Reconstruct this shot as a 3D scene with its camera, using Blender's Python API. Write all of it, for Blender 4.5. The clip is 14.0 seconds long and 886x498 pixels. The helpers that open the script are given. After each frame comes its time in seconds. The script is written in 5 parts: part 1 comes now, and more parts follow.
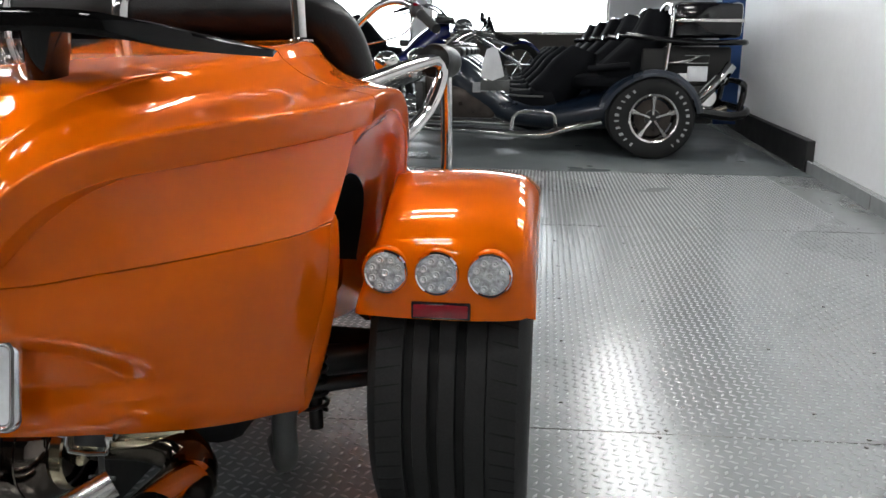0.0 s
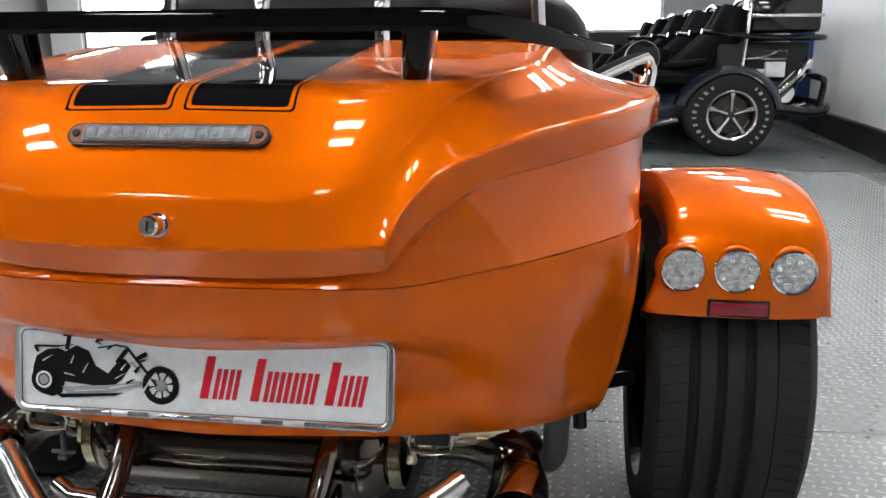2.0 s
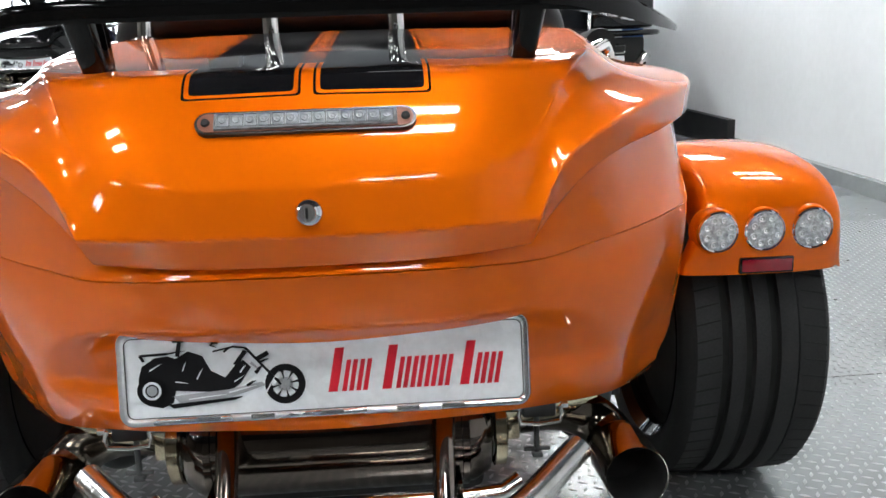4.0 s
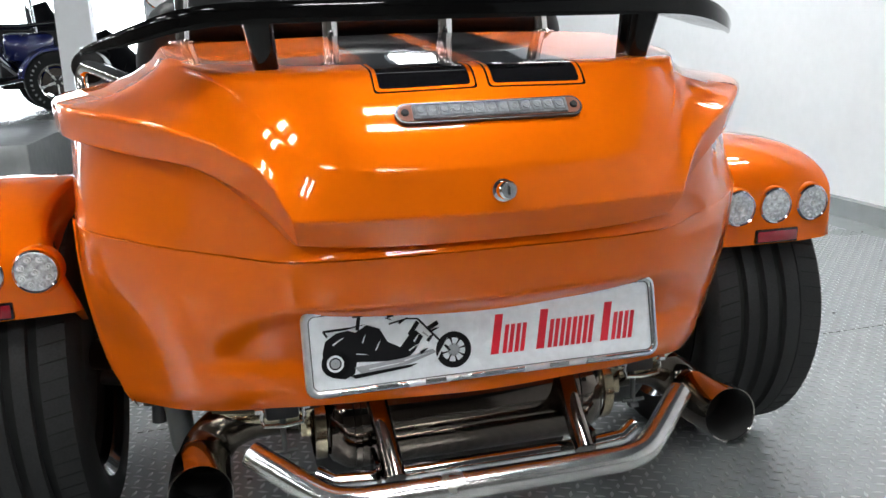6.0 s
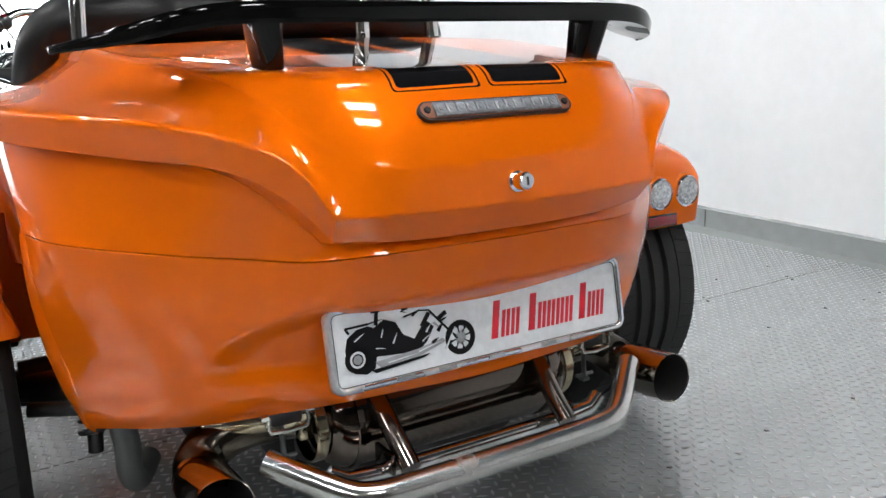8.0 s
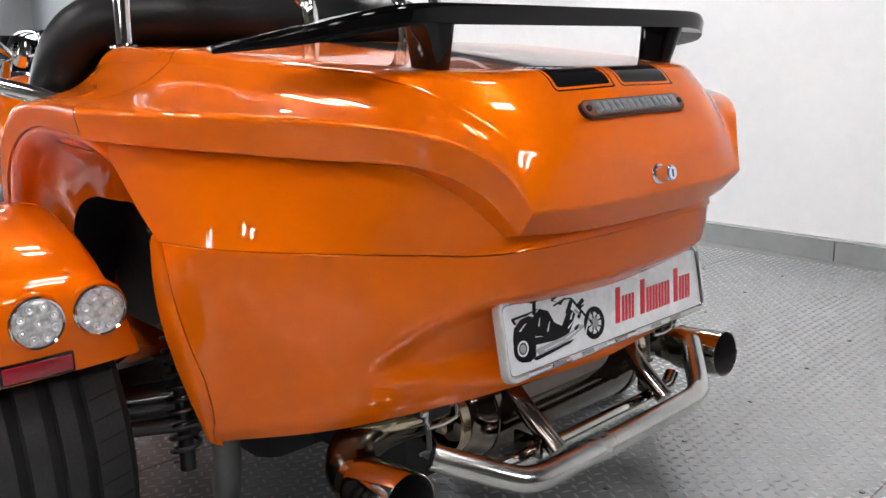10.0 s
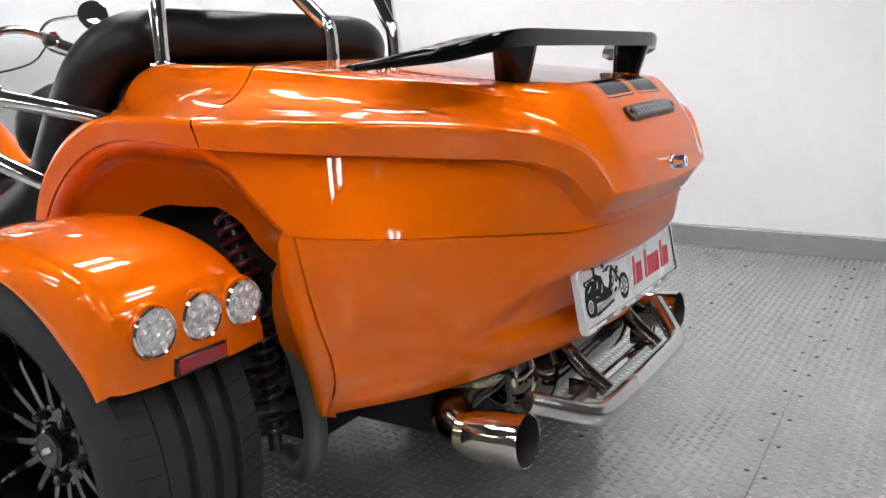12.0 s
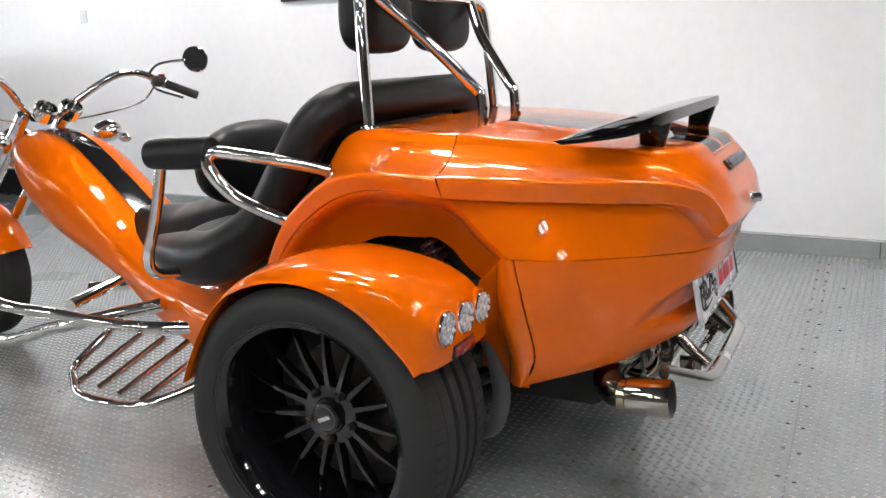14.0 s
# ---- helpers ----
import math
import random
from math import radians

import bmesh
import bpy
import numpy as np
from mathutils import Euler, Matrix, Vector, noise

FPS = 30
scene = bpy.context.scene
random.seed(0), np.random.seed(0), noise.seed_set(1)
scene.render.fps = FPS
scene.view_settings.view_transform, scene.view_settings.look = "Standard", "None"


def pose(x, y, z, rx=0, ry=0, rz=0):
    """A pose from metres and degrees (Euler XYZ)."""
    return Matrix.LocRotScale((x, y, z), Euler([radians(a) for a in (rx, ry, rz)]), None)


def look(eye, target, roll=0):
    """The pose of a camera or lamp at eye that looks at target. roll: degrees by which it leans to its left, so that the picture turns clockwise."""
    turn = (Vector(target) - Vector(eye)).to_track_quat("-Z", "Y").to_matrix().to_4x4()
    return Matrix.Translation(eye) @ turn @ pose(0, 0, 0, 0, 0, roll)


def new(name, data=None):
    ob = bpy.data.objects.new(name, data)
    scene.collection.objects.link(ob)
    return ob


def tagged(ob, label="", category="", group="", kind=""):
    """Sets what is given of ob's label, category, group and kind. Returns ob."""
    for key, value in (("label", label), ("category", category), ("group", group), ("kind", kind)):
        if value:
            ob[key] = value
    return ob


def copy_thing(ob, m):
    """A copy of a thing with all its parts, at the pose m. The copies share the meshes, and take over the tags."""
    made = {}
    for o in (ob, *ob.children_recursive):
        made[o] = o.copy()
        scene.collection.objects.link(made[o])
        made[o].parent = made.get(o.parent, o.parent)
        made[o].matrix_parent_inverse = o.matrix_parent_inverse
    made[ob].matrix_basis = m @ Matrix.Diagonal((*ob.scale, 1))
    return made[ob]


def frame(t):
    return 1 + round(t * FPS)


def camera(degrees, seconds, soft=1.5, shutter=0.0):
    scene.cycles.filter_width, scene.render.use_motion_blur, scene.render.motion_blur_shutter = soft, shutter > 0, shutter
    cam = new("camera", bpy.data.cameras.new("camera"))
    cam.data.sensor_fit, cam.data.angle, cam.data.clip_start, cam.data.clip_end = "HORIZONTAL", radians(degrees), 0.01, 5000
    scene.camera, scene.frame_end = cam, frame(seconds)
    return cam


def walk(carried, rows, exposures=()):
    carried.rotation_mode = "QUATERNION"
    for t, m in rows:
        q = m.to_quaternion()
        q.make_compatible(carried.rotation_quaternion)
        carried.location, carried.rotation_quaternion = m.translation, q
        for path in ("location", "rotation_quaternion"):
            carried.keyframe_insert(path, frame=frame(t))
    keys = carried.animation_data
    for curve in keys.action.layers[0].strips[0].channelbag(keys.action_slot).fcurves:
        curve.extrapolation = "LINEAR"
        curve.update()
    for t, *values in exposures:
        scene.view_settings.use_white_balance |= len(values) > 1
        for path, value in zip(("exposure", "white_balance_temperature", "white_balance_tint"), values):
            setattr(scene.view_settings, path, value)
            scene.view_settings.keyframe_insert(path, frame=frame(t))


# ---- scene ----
cam = camera(55.2, 14.0)
PATH = [
    (0, (0.938, -0.762, 0.988), (0.712, 1.171, 0.526), 0.5),
    (0.5, (0.818, -0.766, 0.961), (0.499, 1.153, 0.494), 0.6),
    (1, (0.685, -0.764, 0.961), (0.309, 1.145, 0.5), 0.4),
    (1.5, (0.586, -0.79, 0.979), (0.206, 1.119, 0.519), 0.1),
    (2, (0.486, -0.816, 0.983), (0.198, 1.108, 0.521), -0.3),
    (2.5, (0.358, -0.838, 0.991), (0.203, 1.1, 0.52), -0.3),
    (2.7, (0.337, -0.855, 0.982), (0.188, 1.087, 0.528), -1.3),
    (4.8, (-0.108, -0.866, 0.953), (0.18, 1.06, 0.496), -1.5),
    (5, (-0.159, -0.88, 0.952), (0.161, 1.041, 0.497), -1.5),
    (5.5, (-0.271, -0.907, 0.954), (0.111, 1.004, 0.506), -1.7),
    (6, (-0.35, -0.933, 0.955), (0.128, 0.957, 0.508), -2.1),
    (6.5, (-0.409, -0.917, 0.943), (0.219, 0.927, 0.489), -2.2),
    (7, (-0.495, -0.9, 0.939), (0.288, 0.883, 0.481), -2.1),
    (7.2, (-0.514, -0.897, 0.949), (0.292, 0.875, 0.493), -2.1),
    (9.3, (-1.026, -0.733, 0.951), (0.245, 0.753, 0.532), -1.5),
    (9.5, (-1.04, -0.717, 0.954), (0.234, 0.765, 0.531), -1.5),
    (10, (-1.113, -0.604, 0.952), (0.209, 0.836, 0.524), -1.7),
    (10.5, (-1.189, -0.515, 0.968), (0.18, 0.88, 0.544), -1.8),
    (11, (-1.305, -0.44, 0.971), (0.18, 0.832, 0.555), -2.1),
    (11.5, (-1.482, -0.378, 0.966), (0.13, 0.729, 0.547), -2.2),
    (12, (-1.619, -0.376, 0.978), (0.031, 0.671, 0.554), -2.2),
    (12.5, (-1.792, -0.358, 1.019), (-0.119, 0.657, 0.603), -2.2),
    (13, (-1.975, -0.302, 1.055), (-0.284, 0.681, 0.639), -2.2),
    (13.5, (-2.181, -0.21, 1.09), (-0.465, 0.725, 0.664), -2.2),
    (14, (-2.364, -0.196, 1.175), (-0.641, 0.719, 0.736), -2.4),
]
walk(cam, [(t, look(eye, target, roll)) for t, eye, target, roll in PATH], exposures=[(0, -.25, 6500, 10), (1, -.06, 6500, 11), (1.6, -.03, 6500, 10), (2.7, .10, 6350, 8), (4.8, .15, 6300, 8), (7.2, .13, 6300, 8), (9.3, .05, 6600, 13), (14, .04, 6600, 13)])

# ---- light ----
world = bpy.data.worlds.new("world")
scene.world = world
world.use_nodes = True
wn = world.node_tree.nodes
wn["Background"].inputs[0].default_value = (0.75, 0.87, 1.0, 1)
wn["Background"].inputs[1].default_value = 0.3


# ---- materials ----
def material(name, colour, rough=0.5, metal=0.0, coat=0.0, vary=0.12, scale=6.0, bump=0.0, bump_scale=40.0, fine=0.05, rough_vary=0.1, spec=0.5):
    """Principled surface with two scales of colour variation, uneven gloss and fine relief."""
    m = bpy.data.materials.new(name)
    m.use_nodes = True
    nt = m.node_tree
    b = nt.nodes["Principled BSDF"]
    co = nt.nodes.new("ShaderNodeTexCoord")
    n1 = nt.nodes.new("ShaderNodeTexNoise")
    n1.inputs["Scale"].default_value = scale
    n1.inputs["Detail"].default_value = 4
    n2 = nt.nodes.new("ShaderNodeTexNoise")
    n2.inputs["Scale"].default_value = scale * 18
    n2.inputs["Detail"].default_value = 2
    nt.links.new(co.outputs["Object"], n1.inputs["Vector"])
    nt.links.new(co.outputs["Object"], n2.inputs["Vector"])
    r1 = nt.nodes.new("ShaderNodeMapRange")
    r1.inputs[1].default_value, r1.inputs[2].default_value = 0.3, 0.7
    r1.inputs[3].default_value, r1.inputs[4].default_value = 1 - vary, 1 + vary
    r2 = nt.nodes.new("ShaderNodeMapRange")
    r2.inputs[1].default_value, r2.inputs[2].default_value = 0.3, 0.7
    r2.inputs[3].default_value, r2.inputs[4].default_value = 1 - fine, 1 + fine
    nt.links.new(n1.outputs["Fac"], r1.inputs[0])
    nt.links.new(n2.outputs["Fac"], r2.inputs[0])
    mul = nt.nodes.new("ShaderNodeMath")
    mul.operation = "MULTIPLY"
    nt.links.new(r1.outputs[0], mul.inputs[0])
    nt.links.new(r2.outputs[0], mul.inputs[1])
    mix = nt.nodes.new("ShaderNodeVectorMath")
    mix.operation = "SCALE"
    mix.inputs[0].default_value = colour
    nt.links.new(mul.outputs[0], mix.inputs["Scale"])
    nt.links.new(mix.outputs[0], b.inputs["Base Color"])
    rr = nt.nodes.new("ShaderNodeMapRange")
    rr.inputs[1].default_value, rr.inputs[2].default_value = 0.3, 0.7
    rr.inputs[3].default_value, rr.inputs[4].default_value = rough * (1 - rough_vary), min(1, rough * (1 + rough_vary))
    nt.links.new(n1.outputs["Fac"], rr.inputs[0])
    nt.links.new(rr.outputs[0], b.inputs["Roughness"])
    b.inputs["Metallic"].default_value = metal
    b.inputs["Coat Weight"].default_value = coat
    b.inputs["Coat Roughness"].default_value = 0.03
    b.inputs["Specular IOR Level"].default_value = spec
    b.inputs["Coat IOR"].default_value = 1.5 if spec > 0.3 else 1.38
    if bump:
        n3 = nt.nodes.new("ShaderNodeTexNoise")
        n3.inputs["Scale"].default_value = bump_scale
        n3.inputs["Detail"].default_value = 5
        nt.links.new(co.outputs["Object"], n3.inputs["Vector"])
        bp = nt.nodes.new("ShaderNodeBump")
        bp.inputs["Strength"].default_value = 1.0
        bp.inputs["Distance"].default_value = bump
        nt.links.new(n3.outputs["Fac"], bp.inputs["Height"])
        nt.links.new(bp.outputs[0], b.inputs["Normal"])
    return m


def math_node(nt, op, a, b=None):
    n = nt.nodes.new("ShaderNodeMath")
    n.operation = op
    for i, v in enumerate((a, b)):
        if v is None:
            continue
        if isinstance(v, (int, float)):
            n.inputs[i].default_value = v
        else:
            nt.links.new(v, n.inputs[i])
    return n.outputs[0]


ORANGE = (0.74, 0.130, 0.001)
orange = material("orange_metallic_paint", ORANGE, 0.38, 0.24, 1.0, 0.012, 3.0, fine=0.012, spec=0.0)


def striped_paint():
    """The orange paint with two black racing stripes and their pinstripe outlines on the lid."""
    m = material("orange_paint_with_black_stripes", ORANGE, 0.38, 0.24, 1.0, 0.012, 3.0, fine=0.012, spec=0.0)
    nt = m.node_tree
    b = nt.nodes["Principled BSDF"]
    old = b.inputs["Base Color"].links[0].from_socket
    co = nt.nodes.new("ShaderNodeTexCoord")
    sp = nt.nodes.new("ShaderNodeSeparateXYZ")
    nt.links.new(co.outputs["Object"], sp.inputs[0])
    ax = math_node(nt, "ABSOLUTE", sp.outputs[0])
    d = math_node(nt, "SMOOTH_MIN", math_node(nt, "SUBTRACT", ax, 0.0045), math_node(nt, "SUBTRACT", 0.155, ax))
    d.node.inputs[2].default_value = 0.004
    dy = math_node(nt, "MULTIPLY", math_node(nt, "SUBTRACT", sp.outputs[1], 0.190), 1.6)
    d2 = math_node(nt, "SMOOTH_MIN", d, dy)
    d2.node.inputs[2].default_value = 0.011
    inner = math_node(nt, "GREATER_THAN", d2, 0.0115)
    line = math_node(nt, "MULTIPLY", math_node(nt, "GREATER_THAN", d2, 0.003), math_node(nt, "LESS_THAN", d2, 0.0062))
    fac = math_node(nt, "MAXIMUM", inner, line)
    up = math_node(nt, "MULTIPLY", fac, math_node(nt, "GREATER_THAN", sp.outputs[2], 0.86))
    mx = nt.nodes.new("ShaderNodeMix")
    mx.data_type = "RGBA"
    nt.links.new(up, mx.inputs[0])
    nt.links.new(old, mx.inputs[6])
    mx.inputs[7].default_value = (0.006, 0.006, 0.007, 1)
    nt.links.new(mx.outputs[2], b.inputs["Base Color"])
    nt.links.new(math_node(nt, "MULTIPLY", math_node(nt, "SUBTRACT", 1.0, up), 0.24), b.inputs["Metallic"])
    return m


striped = striped_paint()
chrome = material("polished_chrome", (0.78, 0.77, 0.75), 0.06, 1.0, 0, 0.05, 5.0, fine=0.04, rough_vary=0.5)
steel = material("heat_tinted_stainless_steel", (0.56, 0.49, 0.40), 0.16, 1.0, 0, 0.2, 9.0, fine=0.1, rough_vary=0.5)
brushed = material("satin_stainless_tube", (0.62, 0.61, 0.59), 0.22, 1.0, 0, 0.08, 6.0, fine=0.06, rough_vary=0.3)
# brownish steel, darkened to carry the shade and dark reflections under the tail
tinted = material("shade_darkened_steel", (0.12, 0.10, 0.085), 0.08, 1.0, 0, 0.12, 7.0, rough_vary=0.5)
tip_metal = material("smoked_chrome", (0.47, 0.435, 0.385), 0.07, 1.0, 0, 0.1, 7.0, rough_vary=0.4)
# elbow's steel darkened to carry the shade and dark reflections behind the tip
elbow_shade_metal = material("shade_darkened_elbow", (0.07, 0.06, 0.048), 0.14, 1.0, 0, 0.25, 9.0, rough_vary=0.5)
strut_metal = material("dark_polished_strut", (0.20, 0.17, 0.15), 0.12, 1.0, 0, 0.15, 8.0, rough_vary=0.4)
frame_chrome = material("bright_plate_chrome", (0.86, 0.86, 0.86), 0.24, 1.0, 0, 0.05, 8.0, rough_vary=0.5)
gold = material("gold_heat_tinted_steel", (0.42, 0.36, 0.25), 0.14, 1.0, 0, 0.2, 12.0, fine=0.1, rough_vary=0.5)
dark_steel = material("soot_darkened_steel", (0.06, 0.05, 0.045), 0.3, 0.7, 0, 0.3, 10.0)
gloss_black = material("gloss_black_plastic", (0.006, 0.006, 0.007), 0.12, 0.0, 1.0, 0.1, 4.0, spec=0.2)
wing_black = material("polished_black_lacquer", (0.003, 0.003, 0.003), 0.05, 0.0, 0.0, 0.1, 4.0, spec=0.3)
seat_black = material("dark_navy_seat_fabric", (0.004, 0.0045, 0.006), 0.75, 0.0, 0.0, 0.2, 5.0, 0.0005, 120.0, spec=0.1)
satin_black = material("satin_black_metal", (0.012, 0.012, 0.013), 0.32, 0.0, 0.2, 0.2, 8.0)
matt_black = material("matt_black_underbody", (0.01, 0.01, 0.01), 0.75, 0.0, 0, 0.3, 8.0, 0.001)
rubber = material("tyre_rubber", (0.018, 0.0185, 0.019), 0.7, 0.0, 0, 0.25, 14.0, 0.0005, 220.0, 0.15, spec=0.3)
dark_rubber = material("clean_tyre_rubber", (0.012, 0.0125, 0.013), 0.65, 0.0, 0, 0.2, 14.0, spec=0.25)
# near-black tone paints the shade inside the tread's grooves and slits
groove_shade_rubber = material("near_black_groove_shade", (0.003, 0.003, 0.003), 0.85, 0.0, 0, 0.2, 14.0)
leather = material("black_vinyl_upholstery", (0.0045, 0.0045, 0.005), 0.40, 0.0, 0.0, 0.15, 6.0, 0.0005, 160.0, spec=0.28)
lens_red = material("red_reflector_plastic", (0.22, 0.004, 0.012), 0.2, 0.0, 1.0, 0.1, 60.0)
lamp_clear = material("clear_lamp_lens", (0.60, 0.62, 0.635), 0.16, 0.45, 1.0, 0.4, 110.0, 0.0028, 170.0)
lamp_grey = material("smoked_led_lens", (0.15, 0.16, 0.17), 0.35, 0.0, 0.3, 0.3, 120.0, 0.001, 200.0)
led_grey = material("grey_led_cell", (0.20, 0.215, 0.235), 0.35, 0.0, 0.3, 0.3, 90.0)
lamp_core = material("led_reflector_cup", (0.74, 0.76, 0.77), 0.16, 0.5, 0.8, 0.2, 100.0)
white_plate = material("white_plate_plastic", (0.76, 0.79, 0.82), 0.28, 0.0, 0.3, 0.02, 5.0)
plate_red = material("red_print", (0.62, 0.012, 0.03), 0.35, 0.0, 0.2, 0.05, 20.0)
plate_black = material("black_print", (0.004, 0.004, 0.005), 0.5, 0.0, 0.0, 0.2, 30.0, spec=0.2)
plate_grey = material("grey_print", (0.34, 0.35, 0.37), 0.4, 0.0, 0.1, 0.2, 30.0)
# dark tone chosen so the unseen walls throw little fill and reflection
dim_paint = material("dim_warm_grey", (0.07, 0.062, 0.054), 0.6, 0.0, 0, 0.05, 1.2)
wall_paint = material("white_wall_paint", (0.82, 0.84, 0.86), 0.5, 0.0, 0, 0.04, 0.9, 0.0015, 3.0, 0.015)
ceil_paint = material("dark_grey_ceiling_board", (0.05, 0.05, 0.055), 0.7, 0.0, 0, 0.04, 1.0)
plate_metal = material("grey_tread_plate", (0.345, 0.365, 0.37), 0.23, 0.35, 0, 0.08, 0.7, 0.0002, 5.0, 0.06, 0.12)
plain_floor = material("dark_grey_painted_floor", (0.10, 0.115, 0.12), 0.35, 0.0, 0, 0.12, 1.2, 0.001, 12.0, 0.08, 0.3)
lug_metal = material("worn_tread_lugs", (0.385, 0.40, 0.405), 0.33, 0.45, 0, 0.10, 0.9, 0.0004, 60.0, 0.08, 0.3)
bolt_metal = material("dark_screw_head", (0.06, 0.055, 0.05), 0.5, 0.5, 0, 0.2, 50.0)
black_board = material("black_skirting", (0.012, 0.012, 0.013), 0.5, 0.0, 0, 0.2, 4.0)
blue_paint = material("dark_blue_metallic_paint", (0.004, 0.010, 0.022), 0.3, 0.2, 1.0, 0.15, 3.0)
royal_blue = material("royal_blue_paint", (0.006, 0.012, 0.10), 0.25, 0.2, 1.0, 0.15, 3.0)
spring_red = material("dark_red_coil_spring", (0.09, 0.006, 0.01), 0.35, 0.1, 0.5, 0.2, 10.0)
mark_grey = material("faded_tyre_marking", (0.30, 0.31, 0.31), 0.7, 0.0, 0, 0.3, 20.0)
bag_white = material("white_paper_tag", (0.7, 0.72, 0.74), 0.6, 0.0, 0, 0.1, 9.0)
banner_blue = material("blue_banner_fabric", (0.01, 0.05, 0.17), 0.7, 0.0, 0, 0.15, 4.0)
leg_grey = material("grey_painted_steel", (0.085, 0.09, 0.088), 0.45, 0.2, 0, 0.2, 9.0)
sign_dark = material("dark_sign_board", (0.030, 0.007, 0.010), 0.4, 0.0, 0, 0.1, 3.0)
mirror_glass = material("mirror_glass", (0.82, 0.82, 0.82), 0.02, 1.0, 0, 0.01, 4.0)


def glow(name, colour, strength):
    m = bpy.data.materials.new(name)
    m.use_nodes = True
    nt = m.node_tree
    nt.nodes.remove(nt.nodes["Principled BSDF"])
    e = nt.nodes.new("ShaderNodeEmission")
    e.inputs[0].default_value = (*colour, 1)
    e.inputs[1].default_value = strength
    nt.links.new(e.outputs[0], nt.nodes["Material Output"].inputs[0])
    return m


tube_glow = glow("light_diffuser", (1.0, 0.99, 0.97), 58.0)
day_glow = glow("bright_daylight_outside", (0.90, 0.96, 1.0), 10.0)


# ---- mesh helpers ----
class Geo:
    """Vertices and faces of one part, collected piece by piece."""

    def __init__(self):
        self.v, self.f = [], []

    def add(self, verts, faces, m=None):
        k = len(self.v)
        self.v += [tuple(m @ Vector(p)) if m is not None else tuple(p) for p in verts]
        self.f += [tuple(i + k for i in q) for q in faces]
        return self

    def grid(self, rows, close_u=False, close_v=False, m=None):
        n, w = len(rows), len(rows[0])
        faces = []
        for i in range(n if close_u else n - 1):
            for j in range(w if close_v else w - 1):
                a, b = (i + 1) % n, (j + 1) % w
                faces.append((i * w + j, i * w + b, a * w + b, a * w + j))
        return self.add([p for r in rows for p in r], faces, m)

    def cap(self, ring, m=None, flip=False):
        idx = tuple(range(len(ring)))
        return self.add(ring, [idx[::-1] if flip else idx], m)

    def tube(self, pts, r, seg=14, smooth=6, caps=True, m=None):
        pts = [Vector(p) for p in pts]
        rad = list(r) if isinstance(r, (list, tuple)) else [r] * len(pts)
        if smooth > 1 and len(pts) > 2:
            pts, rad = spline(pts, smooth), [x[0] for x in spline([Vector((q, 0, 0)) for q in rad], smooth)]
        rows, up = [], None
        for i, p in enumerate(pts):
            t = (pts[min(i + 1, len(pts) - 1)] - pts[max(i - 1, 0)]).normalized()
            if up is None:
                up = t.orthogonal().normalized()
            up = (up - t * up.dot(t)).normalized()
            s = t.cross(up)
            rows.append([p + rad[i] * (math.cos(a) * up + math.sin(a) * s) for a in (2 * math.pi * k / seg for k in range(seg))])
        self.grid(rows, close_v=True, m=m)
        if caps:
            self.cap(rows[0], m, True)
            self.cap(rows[-1], m)
        return self

    def lathe(self, prof, seg=48, m=None, close=False):
        """Turns (radius, height) round the z axis."""
        rows = [[(r * math.cos(2 * math.pi * k / seg), r * math.sin(2 * math.pi * k / seg), h) for k in range(seg)] for r, h in prof]
        return self.grid(rows, close_u=close, close_v=True, m=m)

    def box(self, a, b, bev=0.0, m=None):
        """A box from corner a to corner b with chamfered edges."""
        bm = bmesh.new()
        bmesh.ops.create_cube(bm, size=1)
        for v in bm.verts:
            v.co = Vector([(a[i] + b[i]) / 2 + v.co[i] * (b[i] - a[i]) for i in range(3)])
        if bev:
            bmesh.ops.bevel(bm, geom=bm.edges[:], offset=bev, segments=2, affect="EDGES", profile=0.5)
        bm.verts.index_update()
        self.add([v.co[:] for v in bm.verts], [[v.index for v in f.verts] for f in bm.faces], m)
        bm.free()
        return self

    def blob(self, c, s, m=None, seg=20, rings=12, power=2.0):
        """A rounded cushion: a superellipsoid."""
        def q(x):
            return math.copysign(abs(x) ** (2 / power), x)
        rows = []
        for i in range(rings + 1):
            a = math.pi * (i / rings - 0.5)
            rows.append([(c[0] + s[0] * q(math.cos(a)) * q(math.cos(2 * math.pi * k / seg)), c[1] + s[1] * q(math.cos(a)) * q(math.sin(2 * math.pi * k / seg)), c[2] + s[2] * q(math.sin(a))) for k in range(seg)])
        return self.grid(rows, close_v=True, m=m)


def spline(pts, n):
    """Catmull-Rom through the points, n steps a stretch."""
    pts = [Vector(p) for p in pts]
    out = []
    for i in range(len(pts) - 1):
        p1, p2 = pts[i], pts[i + 1]
        p0 = pts[i - 1] if i else 2 * p1 - p2
        p3 = pts[i + 2] if i + 2 < len(pts) else 2 * p2 - p1
        for k in range(n):
            t = k / n
            out.append(0.5 * (2 * p1 + (p2 - p0) * t + (2 * p0 - 5 * p1 + 4 * p2 - p3) * t * t + (3 * p1 - 3 * p2 + p3 - p0) * t ** 3))
    out.append(pts[-1])
    return out


